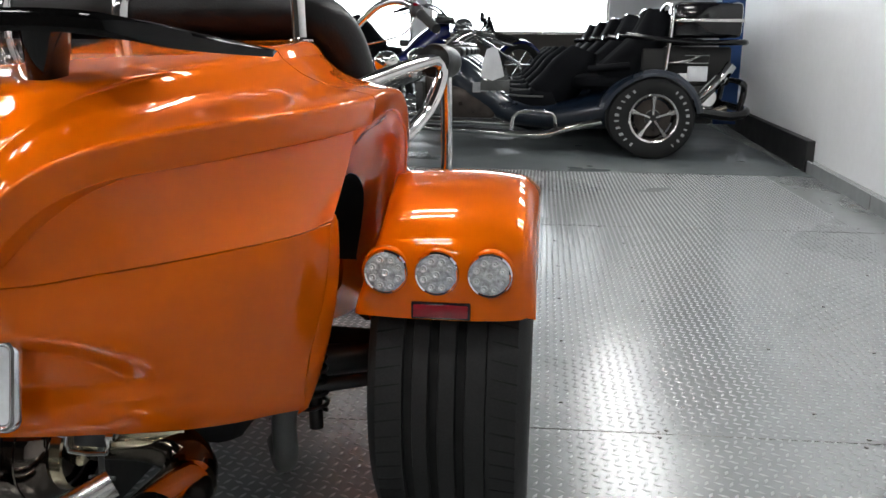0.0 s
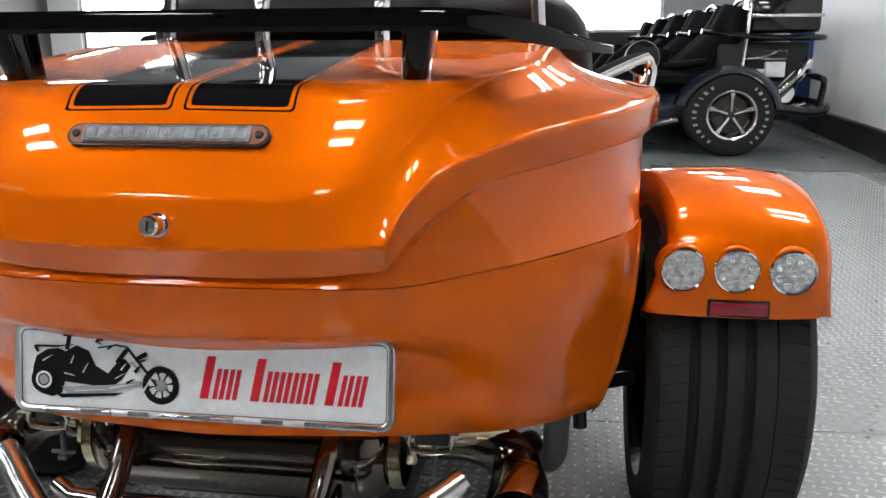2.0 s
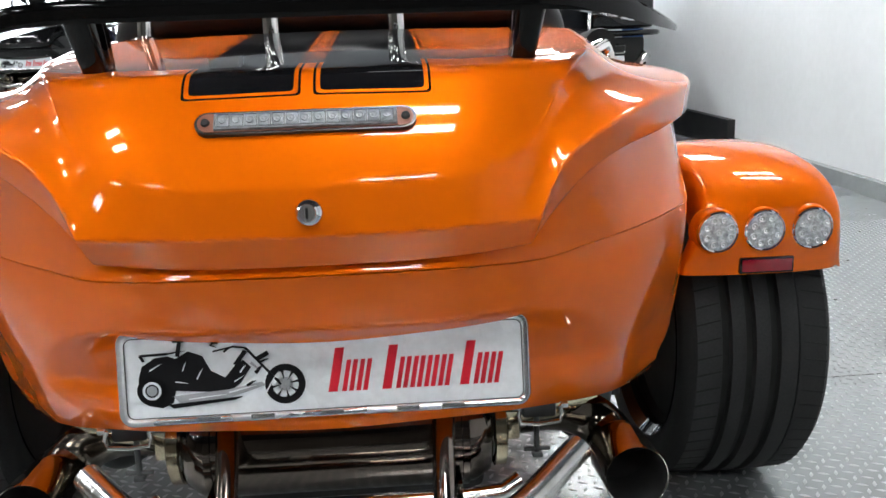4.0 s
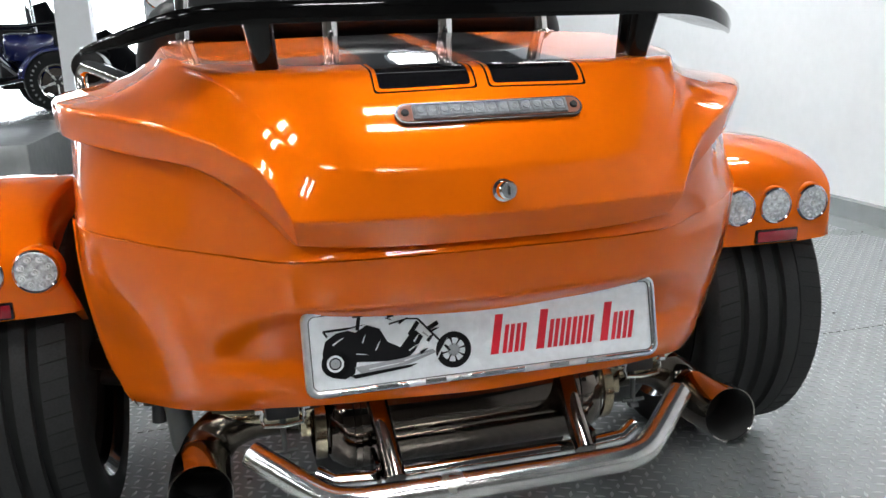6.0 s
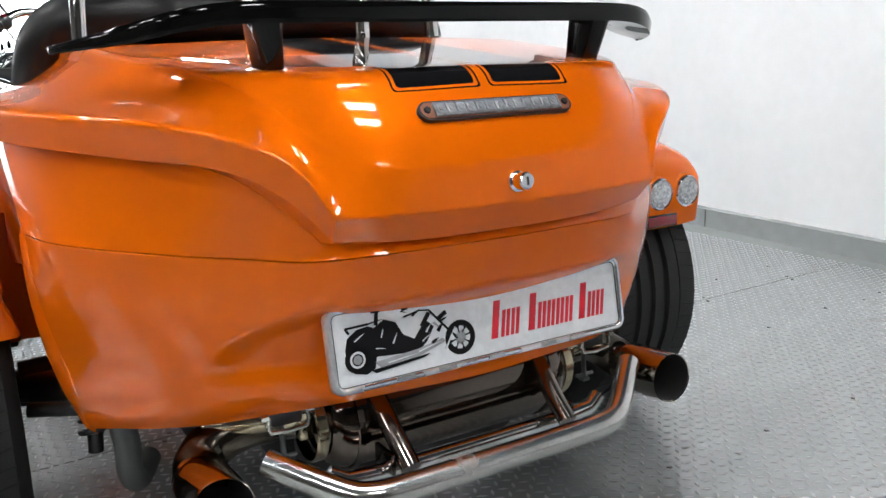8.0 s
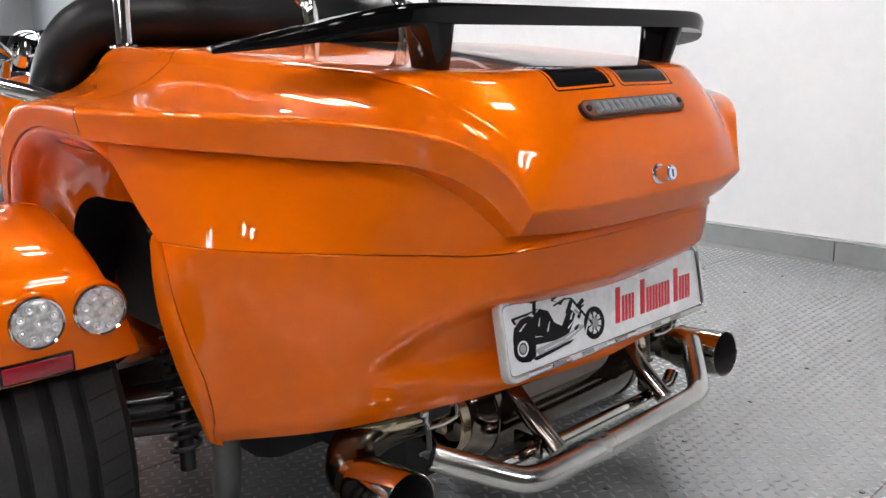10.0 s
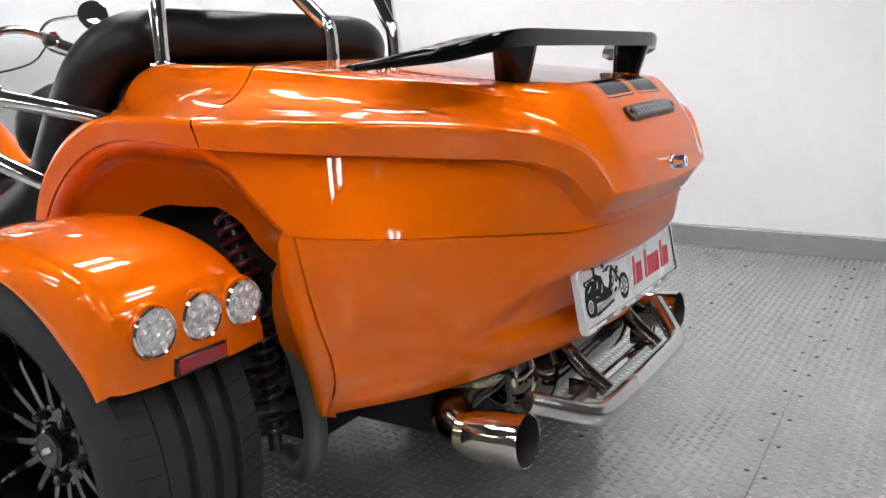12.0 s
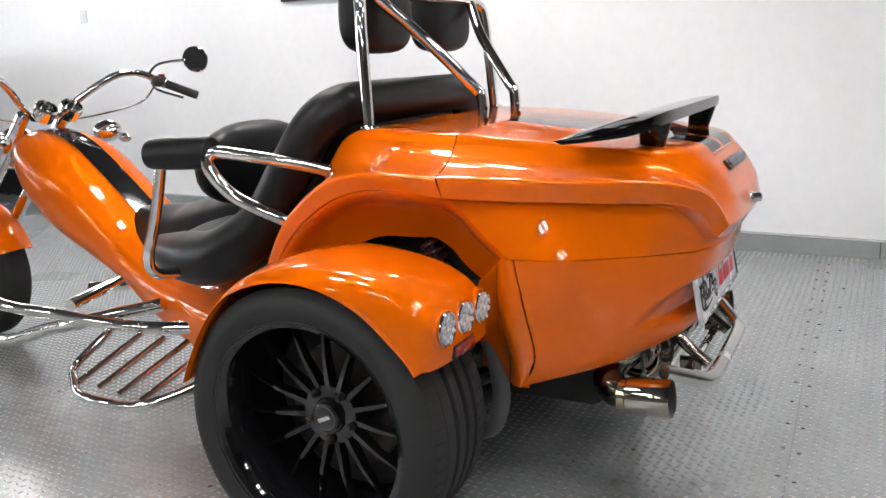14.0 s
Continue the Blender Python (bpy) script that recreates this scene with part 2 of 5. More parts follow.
def make(name, geo, mat, parent=None, label="", smooth=True, angle=38, base=None):
    me = bpy.data.meshes.new(name)
    me.from_pydata(geo.v, [], geo.f)
    me.validate()
    bm = bmesh.new()
    bm.from_mesh(me)
    bmesh.ops.remove_doubles(bm, verts=bm.verts[:], dist=1e-5)
    bmesh.ops.recalc_face_normals(bm, faces=bm.faces[:])
    lim = radians(angle)
    for e in bm.edges:
        e.smooth = not (len(e.link_faces) == 2 and e.calc_face_angle(0) > lim)
    for f in bm.faces:
        f.smooth = smooth
    bm.to_mesh(me)
    bm.free()
    me.materials.append(mat)
    ob = new(name, me)
    if parent is not None:
        ob.parent = parent
    if label:
        tagged(ob, label)
    return ob


def thing(name, label, category, at=(0, 0, 0), group="", kind=""):
    ob = new(name)
    ob.location = at
    ob.empty_display_size = 0.1
    return tagged(ob, label, category, group, kind)


def both(f):
    """Calls f once for each side of the vehicle."""
    for s in (-1, 1):
        f(s)


def to_x(s):
    """Turns the z axis of a lathed piece to the side s."""
    return pose(0, 0, 0, 0, 90 * s, 0)

# ---- room ----
def wall_x(y):
    """The foot of the long white wall, which runs slightly askew to the parked vehicle."""
    return 2.70 + 0.058 * y


Y0, Y1, X0, CEIL = -7.0, 14.0, -9.0, 2.95


def upright(y0, y1, z0, z1, off0, off1, bev=0.0):
    """A slab along the long wall, between two distances from its foot line."""
    g = Geo()
    g.box((0, 0, z0), (1, 1, z1), 0)
    g.v = [(wall_x(y0 + v * (y1 - y0)) + off0 + u * (off1 - off0), y0 + v * (y1 - y0), z) for u, v, z in g.v]
    return g


tagged(make("wall_east", upright(Y0, Y1, 0, CEIL, 0.10, 0.30), wall_paint), "plain white painted showroom wall", "wall", kind="structure")
# west and south walls are unseen, added dark to hold back bounced light
g = Geo().box((X0 - 0.2, Y0, 0), (X0, Y1, CEIL))
tagged(make("wall_west", g, dim_paint), "unseen warm grey wall, kept dark to cut fill light", "wall", kind="structure")
g = Geo().box((X0 - 0.2, Y0 - 0.2, 0), (3.2, Y0, CEIL))
tagged(make("wall_south", g, dim_paint), "unseen warm grey wall, kept dark to cut fill light", "wall", kind="structure")
g = Geo()
g.box((X0 - 0.2, Y1, 0), (3.9, Y1 + 0.2, 0.35)).box((X0 - 0.2, Y1, 2.65), (3.9, Y1 + 0.2, CEIL))
for a, b in ((X0 - 0.2, -8.4), (-5.0, -4.7), (-1.35, -1.05), (1.95, 3.9)):
    g.box((a, Y1, 0.35), (b, Y1 + 0.2, 2.65))
sill_panel = Geo().box((-1.05, Y1 + .02, .35), (1.95, Y1 + .18, 1.22))
tagged(make("wall_north", g, wall_paint), "white wall with tall shop windows", "wall", kind="structure")
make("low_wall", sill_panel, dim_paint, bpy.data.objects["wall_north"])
tagged(make("ceiling", Geo().box((X0 - 0.2, Y0 - 0.2, CEIL), (3.9, Y1 + 0.2, CEIL + 0.1)), ceil_paint), "dark grey flat ceiling", "ceiling", kind="structure")
tagged(make("floor", Geo().box((X0 - 0.2, Y0 - 0.2, -0.1), (3.9, Y1 + 0.2, 0)), plate_metal), "grey steel tread plate floor, scuffed", "floor", kind="structure")
tagged(make("floor_far", Geo().box((-1.74, 6.32, 0), (3.1, Y1, .004), .0015), plain_floor), "plain dark grey floor beyond the tread plate", "floor", kind="structure")
tagged(make("backdrop", Geo().add([(-16, 18, -1), (10, 18, -1), (10, 18, 8), (-16, 18, 8)], [(0, 1, 2, 3)]), day_glow), "overexposed daylight outside the shop windows", "backdrop", kind="structure")
for i, (a, b) in enumerate(((-8.4, -5.0), (-4.7, -1.35), (-1.05, 1.95))):
    z0 = 1.22 if i == 2 else .35
    win = tagged(new("window_%d" % (i + 1)), "tall shop window with slim grey frame", "window", kind="structure")
    g = Geo().box((a, Y1 + 0.05, z0), (a + 0.05, Y1 + 0.12, 2.65)).box((b - 0.05, Y1 + 0.05, z0), (b, Y1 + 0.12, 2.65))
    g.box((a + 0.05, Y1 + 0.05, z0), (b - 0.05, Y1 + 0.12, z0 + .05)).box((a + 0.05, Y1 + 0.05, 2.60), (b - 0.05, Y1 + 0.12, 2.65))
    make("window_frame", g, brushed, win)
tagged(make("trim", upright(Y0, 6.57, 0, 0.10, 0.04, 0.10), plate_metal), "grey tread plate kerb along the wall foot", "kerb", kind="structure")
trim_ob = bpy.data.objects["trim"]
for y in (-1.3, -.2, .98, 2.35, 3.6, 4.85):
    make("kerb_joint", upright(y, y + .006, .004, .096, .0375, .0405), bolt_metal, trim_ob, smooth=False)
tagged(make("baseboard", upright(6.60, Y1, 0, 0.26, 0.03, 0.10), black_board), "black skirting board along the wall foot", "skirting", kind="structure")


socket = thing("wall_socket", "small white socket plate on the wall", "socket")
make("plate", upright(6.25, 6.34, 1.615, 1.725, .088, .098), white_plate, socket)
make("rocker", upright(6.28, 6.31, 1.645, 1.695, .084, .088), bag_white, socket)

sign = thing("wall_sign", "wide dark maroon sign board with white bars on the wall", "sign")
make("sign_board", upright(1.35, 3.95, 1.64, 2.16, .065, .097), sign_dark, sign)
for y0, count in ((2.98, 3), (2.62, 5), (2.06, 3)):
    for k in range(count):
        tall = .03 if k == 0 else 0
        make("lettering_bar", upright(y0 - .105 * k - .080, y0 - .105 * k, 1.84 - tall, 2.04 + tall, .058, .064), white_plate, sign, smooth=False)
for k in range(14):
    make("lettering_bar", upright(2.98 - .09 * k - .066, 2.98 - .09 * k, 1.71, 1.775, .058, .064), white_plate, sign, smooth=False)
rows = []
for rad in (.80, 1.0):
    rows.append([(wall_x(3.48 + .27 * rad * math.cos(a)) + .060, 3.48 + .27 * rad * math.cos(a), 1.90 + .19 * rad * math.sin(a)) for a in (2 * math.pi * k / 48 for k in range(48))])
make("oval_ring", Geo().grid(rows, close_v=True), white_plate, sign)


def ceiling_light(x, y):
    t = thing("ceiling_light", "white ceiling fitting with two bright square diffusers", "ceiling light", (x, y, CEIL), "ceiling lights")
    make("housing", Geo().box((-.30, -.38, -.05), (.30, .38, 0), .01), white_plate, t)
    for dy in (-.215, .215):
        make("diffuser", Geo().box((-.26, dy - .085, -.062), (.26, dy + .085, -.048), .004), tube_glow, t)


for ly in (-3.0, -.60, 1.85, 4.3, 6.75, 9.2, 11.6):
    for lx in (-7.0, -4.45, -1.95, .30):
        if ly < 3 or lx < -2:
            ceiling_light(lx, ly)
# a further row along the white wall, mostly added to brighten it
for ly in (1.85, 4.2, 6.4, 8.55):
    ceiling_light(1.85, ly)


# ---- the orange trike ----
trike = thing("trike", "glossy orange three-wheeled motorcycle with black stripes, parked", "motor trike", (0, 0, 0))


# Feature lines of the boot lid from the middle to its front edge, one row a station:
# deck edge, crease that climbs as a ridge to the deck, lower crest, lip, inset, seam with the tub.
LID = [
    [(0, .214, .937), (0, .124, .809), (0, .115, .749), (0, .140, .708), (0, .158, .706), (0, .152, .693)],
    [(.120, .215, .937), (.120, .126, .810), (.128, .117, .750), (.128, .142, .709), (.128, .161, .707), (.130, .155, .693)],
    [(.240, .226, .936), (.206, .135, .817), (.212, .122, .752), (.206, .148, .713), (.208, .170, .711), (.235, .170, .692)],
    [(.322, .278, .937), (.260, .162, .838), (.275, .130, .754), (.268, .161, .718), (.273, .188, .715), (.302, .202, .691)],
    [(.372, .350, .943), (.300, .210, .882), (.311, .158, .818), (.308, .176, .768), (.317, .207, .763), (.350, .236, .695)],
    [(.400, .420, .952), (.352, .312, .926), (.385, .206, .862), (.370, .209, .812), (.372, .242, .807), (.400, .271, .699)],
    [(.416, .482, .961), (.408, .424, .938), (.462, .292, .882), (.453, .305, .829), (.441, .330, .826), (.455, .318, .703)],
    [(.428, .556, .971), (.441, .526, .947), (.538, .405, .891), (.532, .415, .839), (.513, .431, .836), (.523, .393, .707)],
    [(.439, .654, .980), (.455, .640, .956), (.602, .547, .898), (.597, .549, .847), (.574, .560, .843), (.575, .473, .710)],
    [(.449, .765, .989), (.465, .764, .965), (.642, .730, .904), (.637, .716, .855), (.612, .706, .849), (.600, .567, .712)],
]
CORNER = 3


def fairline(knots, pts, at):
    """A natural cubic spline through the points, read at the places given."""
    t, p, at = np.array(knots, float), np.array(pts, float), np.asarray(at, float)
    n = len(t)
    h = np.diff(t)
    m = np.eye(n)
    r = np.zeros((n, p.shape[1]))
    for i in range(1, n - 1):
        m[i, i - 1:i + 2] = h[i - 1], 2 * (h[i - 1] + h[i]), h[i]
        r[i] = 6 * ((p[i + 1] - p[i]) / h[i] - (p[i] - p[i - 1]) / h[i - 1])
    c = np.linalg.solve(m, r)
    k = np.clip(np.searchsorted(t, at, side="right") - 1, 0, n - 2)
    a, b, w = (t[k + 1] - at)[:, None], (at - t[k])[:, None], h[k][:, None]
    return (c[k] * a ** 3 + c[k + 1] * b ** 3) / (6 * w) + (p[k] / w - c[k] * w / 6) * a + (p[k + 1] / w - c[k + 1] * w / 6) * b


def knots_of(pts):
    d = np.linalg.norm(np.diff(np.array(pts, float), axis=0), axis=1)
    return np.concatenate([[0], np.cumsum(d)])


def feature(pts, n, corner=None, mirror=True):
    """Points along one half of a feature line, n to a stretch, smooth over the middle and, with a corner, broken there."""
    t = knots_of(pts)
    at = np.concatenate([np.linspace(t[i], t[i + 1], n, endpoint=False) for i in range(len(t) - 1)] + [[t[-1]]])
    if not mirror:
        return fairline(t, pts, at)
    full_t = np.concatenate([-t[:0:-1], t])
    full_p = [(-x, y, z) for x, y, z in pts[:0:-1]] + list(pts)
    if corner is None:
        return fairline(full_t, full_p, at)
    k = len(pts) - 1
    inner = slice(k - corner, k + corner + 1)
    a = fairline(full_t[inner], full_p[inner], at[at <= t[corner]])
    b = fairline(t[corner:], pts[corner:], at[at > t[corner]])
    return np.concatenate([a, b])


def rounded_path(pts, radii, steps, arc=5, bow=None):
    """A section through corner points: straight or bowed stretches with each inner corner rounded off."""
    pts = [Vector(p) for p in pts]
    bow = bow or {}
    cut = [None] * len(pts)
    for i in range(1, len(pts) - 1):
        e, d = pts[i - 1] - pts[i], pts[i + 1] - pts[i]
        r = min(radii[i], .45 * e.length, .45 * d.length)
        cut[i] = (pts[i] + e.normalized() * r, pts[i] + d.normalized() * r)
    out = [pts[0]]
    for i in range(len(pts) - 1):
        a = cut[i][1] if cut[i] else pts[i]
        b = cut[i + 1][0] if cut[i + 1] else pts[i + 1]
        if i and radii[i] > 0:
            p = cut[i][0]
            for k in range(1, arc + 1):
                t = k / arc
                out.append(p * (1 - t) ** 2 + pts[i] * 2 * t * (1 - t) + a * t * t)
        for k in range(1, steps[i] + 1):
            t = k / steps[i]
            q = a.lerp(b, t)
            if i in bow:
                q = q + bow[i] * (4 * t * (1 - t))
            out.append(q)
    return out


def sweep(x, stops):
    """Smoothly from 0 to 1 between two stops."""
    t = min(1, max(0, (x - stops[0]) / (stops[1] - stops[0])))
    return t * t * (3 - 2 * t)


def deck_height(x, y):
    """The deck rises gently towards the seats and is slightly crowned."""
    return .938 + .115 * (y - .214) - .01 * (y - .214) ** 2 - .05 * x * x


def hull_section(spine, deck, ridge, crest, lip, inset, side, seam=None):
    """Deck, roll, upper face, lower face that turns into the hollow shoulder, crest, band, undercut and side panel.
    side: 0 in the middle of the tail, 1 along the flanks."""
    spine, deck, ridge, crest, lip, inset = (Vector(p) for p in (spine, deck, ridge, crest, lip, inset))
    r_deck = .026 + .004 * side
    swell = Vector((0, -.0050, .0035)) * (1 - side)
    out = rounded_path([spine, deck, ridge], [0, r_deck, 0], [6, 8], 8, {1: swell})
    if deck.y < .766:
        for p in out[:7]:
            p.z = deck_height(p.x, p.y)
    fall = (crest - ridge)
    start = ridge + fall * .30 + Vector((0, 0, fall.z * .45 * side))
    shelf = crest - fall * .38
    shelf = shelf + Vector((0, 0, (crest.z + .012 - shelf.z) * .75 * side))
    face = [ridge]
    for k in range(1, 17):
        t = k / 16
        face.append(ridge * (1 - t) ** 3 + start * 3 * t * (1 - t) ** 2 + shelf * 3 * t * t * (1 - t) + crest * t ** 3)
    # the crease is crisp across the tail and melts away along the flanks
    r = .007 + .030 * side
    e, f = ridge - out[-2], face[1] - ridge
    first = ridge - e.normalized() * min(r, .9 * e.length)
    last = ridge.lerp(face[3], min(1, r / max(1e-6, (face[3] - ridge).length)))
    arc = [first * (1 - t) ** 2 + ridge * 2 * t * (1 - t) + last * t * t for t in (0, .2, .4, .6, .8)]
    out = out[:-1] + arc + [last.lerp(face[4], .5)] + face[4:15]
    back = rounded_path([face[14], crest, lip, inset], [0, .010 + .006 * side, .0025, 0], [2, 4, 3], 4)
    out = out + back[1:]
    if seam is not None:
        # the side panel hangs straight down and flares out at the seam
        seam = Vector(seam)
        knee = inset.lerp(seam, .72) + (inset - seam) * .18
        knee.z = inset.z + (seam.z - inset.z) * .62
        for k in range(1, 13):
            t = k / 12
            out.append(inset * (1 - t) ** 2 + knee * 2 * t * (1 - t) + seam * t * t)
    return out


LID_STEPS = 10
lid_lines = [feature([st[k] for st in LID], LID_STEPS, CORNER if k in (2, 3, 4) else None) for k in range(6)]
spine_y = np.interp(np.arange(len(lid_lines[0])) / LID_STEPS, range(10), (.45, .46, .48, .50, .52, .54, .57, .62, .69, .765))
half_rows = []
for i in range(len(lid_lines[0])):
    u = i / LID_STEPS
    y = float(spine_y[i])
    edge = Vector(lid_lines[0][i])
    edge.z = deck_height(edge.x, edge.y)
    half_rows.append(hull_section((0, y, deck_height(0, y)), edge, *[tuple(l[i]) for l in lid_lines[1:5]], sweep(u, (2.6, 6.2)), tuple(lid_lines[5][i])))
lid_rows = [[Vector((-p.x, p.y, p.z)) for p in r] for r in half_rows[:0:-1]] + half_rows
lid = make("boot_lid", Geo().grid(lid_rows), striped, trike, "glossy orange boot lid with twin black stripes", angle=32)

# lower tub, from the middle to the wheel arch: seam, belly crease, bottom edge
TUB = [
    [(0, .155, .6905), (0, .212, .508), (0, .213, .460)],
    [(.13, .158, .6905), (.13, .220, .508), (.13, .227, .459)],
    [(.235, .173, .6895), (.247, .238, .508), (.25, .257, .452)],
    [(.302, .205, .6885), (.320, .264, .508), (.325, .300, .440)],
    [(.350, .239, .6925), (.376, .295, .504), (.385, .342, .428)],
    [(.455, .318, .7005), (.440, .352, .492), (.435, .392, .415)],
    [(.523, .392, .7045), (.490, .420, .478), (.475, .450, .401)],
    [(.575, .472, .7075), (.535, .484, .468), (.515, .512, .389)],
    [(.600, .556, .7095), (.562, .516, .457), (.540, .562, .376)],
]
RIM = [(.6055, .584, .711), (.606, .584, .630), (.597, .574, .545), (.577, .562, .455), (.547, .574, .374)]
tub_lines = [feature([st[k] for st in TUB], 14) for k in range(3)]
tub_half = []
for a, e, f in zip(*tub_lines):
    a, e, f = Vector(a) + Vector((0, 0, .0010)), Vector(e), Vector(f)
    out = Vector((a.x * 1.1, a.y - .75, 0)).normalized()
    tuck = Vector((a.x * .965, a.y + .016, a.z + .001))
    under = Vector((f.x * .95, f.y + .06, f.z - .004))
    tub_half.append(rounded_path([tuck, a, e, f, under], [0, .0025, .018 + .030 * sweep(a.x, (.45, .59)), .004], [2, 26, 8, 3], 5, {1: out * .009, 2: out * .004}))
tub_rows = [[Vector((-p.x, p.y, p.z)) for p in r] for r in tub_half[:0:-1]] + tub_half


def scooped(p):
    """Presses the arched recess round the number plate into the bulge."""
    u = max(0, abs(p.x) - .25) / .178
    v = max(0, p.z - .50) / .124
    d = min(1, max(0, (1 - math.hypot(u, v)) * .13 / .040))
    low = min(1, max(0, (p.z - .488) / .045))
    k = (.016 + .016 * min(1, max(0, (.33 - abs(p.x)) / .1))) * d * d * (3 - 2 * d) * low * low * (3 - 2 * low)
    return p + Vector((-.55 * math.copysign(min(1, abs(p.x) / .3), p.x), .84, 0)) * k


tub_rows = [r[:9] + [scooped(q) for q in r[9:]] for r in tub_rows]
tub = make("rear_bodywork", Geo().grid(tub_rows), orange, trike, angle=42)
tray = [[(r[-1].x, r[-1].y - .02, r[-1].z + .004), (r[-1].x * .96, .50 + .16 * abs(r[-1].x), .455), (r[-1].x * .86, .66, .46)] for r in tub_rows[::4]]
make("under_tray", Geo().grid(tray), matt_black, trike)


def flange(s):
    """The separate strip of bodywork along the rear edge of the wheel arch."""
    inner, outer = [], []
    for z in np.linspace(.7105, .380, 15):
        edge = min(tub_half[-1][5:], key=lambda p: abs(p.z - z))
        inner.append(Vector((edge.x, edge.y + .0035, z)))
    outer = [Vector(p) for p in fairline(knots_of(RIM), RIM, np.linspace(0, knots_of(RIM)[-1], 15))]
    rows = []
    for p, q in zip(inner, outer):
        over = Vector((.003, -.001, 0))
        rows.append([(s * v.x, v.y, v.z) for v in [Vector((p.x - .008, p.y + .001, p.z)), p] + [p.lerp(q, t) + over * (4 * t * (1 - t)) for t in (.12, .3, .5, .7, .9)] + [q]])
    make("arch_flange", Geo().grid(rows), orange, trike)


both(flange)

# cowl ahead of the lid, running down over the wheel arches
# spine, deck edge, ridge, crest, lip, inner edge
COWL = [
    [(0, .768, .988), (.449, .768, .989), (.465, .767, .965), (.642, .734, .904), (.637, .720, .855), (.606, .716, .850)],
    [(0, .84, .992), (.453, .84, .992), (.469, .84, .968), (.645, .822, .908), (.637, .81, .864), (.606, .80, .86)],
    [(0, .93, .995), (.452, .93, .996), (.468, .935, .970), (.647, .922, .908), (.638, .92, .868), (.606, .91, .86)],
    [(0, 1.02, .998), (.446, 1.055, .998), (.464, 1.062, .966), (.647, 1.018, .895), (.640, 1.01, .848), (.606, 1.0, .84)],
    [(0, 1.06, 1.0), (.440, 1.112, .978), (.460, 1.128, .938), (.642, 1.108, .848), (.638, 1.095, .800), (.606, 1.08, .80)],
    [(0, 1.10, .97), (.430, 1.155, .928), (.448, 1.178, .882), (.628, 1.203, .767), (.622, 1.19, .722), (.59, 1.17, .72)],
    [(0, 1.14, .92), (.420, 1.195, .862), (.436, 1.232, .808), (.608, 1.273, .670), (.604, 1.26, .630), (.57, 1.24, .63)],
    [(0, 1.18, .85), (.400, 1.235, .78), (.414, 1.28, .718), (.588, 1.333, .568), (.585, 1.32, .530), (.55, 1.30, .53)],
]


def cowl_side(s):
    cols = list(zip(*COWL))
    lines = [feature(list(c), 7, None, False) for c in cols]
    rows = []
    for i in range(len(lines[0])):
        a, b, c, q, lip, last = [Vector(l[i]) for l in lines]
        rows.append([(s * p.x, p.y, p.z) for p in hull_section(a, b, c, q, lip, last, 1)])
    return rows


g = Geo()
both(lambda s: g.grid(cowl_side(s)))
make("front_cowl", g, orange, trike, angle=50)


def arch(s):
    """The concave wheel arch that steps inwards from the body's edge."""
    panel = [(p.x, p.y, p.z) for p in half_rows[-1][-2:-12:-3]]
    edge = RIM[::-1] + panel + [(.628, .728, .858), (.634, .77, .864), (.635, .84, .869), (.636, .92, .871), (.638, 1.01, .852), (.636, 1.095, .804), (.620, 1.19, .725), (.602, 1.26, .628), (.583, 1.32, .528)]
    rows = []
    for x, y, z in spline(edge, 5):
        d = Vector((0, .957 - y, .40 - z)).normalized()
        sec = [Vector((x - dx, y, z)) + d * h for dx, h in ((.012, -.024), (.004, -.006), (.0022, .001), (.006, .014), (.020, .028), (.042, .042), (.062, .068), (.077, .10), (.087, .135))]
        rows.append([(s * p.x, p.y, p.z) for p in spline(sec, 3)])
    make("wheel_arch", Geo().grid(rows), orange, trike)
    liner = [[r[-1], (s * .50, r[-1][1], r[-1][2] + .004), (s * .44, r[-1][1], r[-1][2] + .004)] for r in rows]
    make("arch_liner", Geo().grid(liner), matt_black, trike)


both(arch)
make("chassis", Geo().box((-.24, .46, .21), (.24, 1.22, .78), .03).box((-.43, .47, .43), (.43, 1.21, .77), .03).box((-.26, .30, .476), (.26, .5, .66), .02), matt_black, trike)


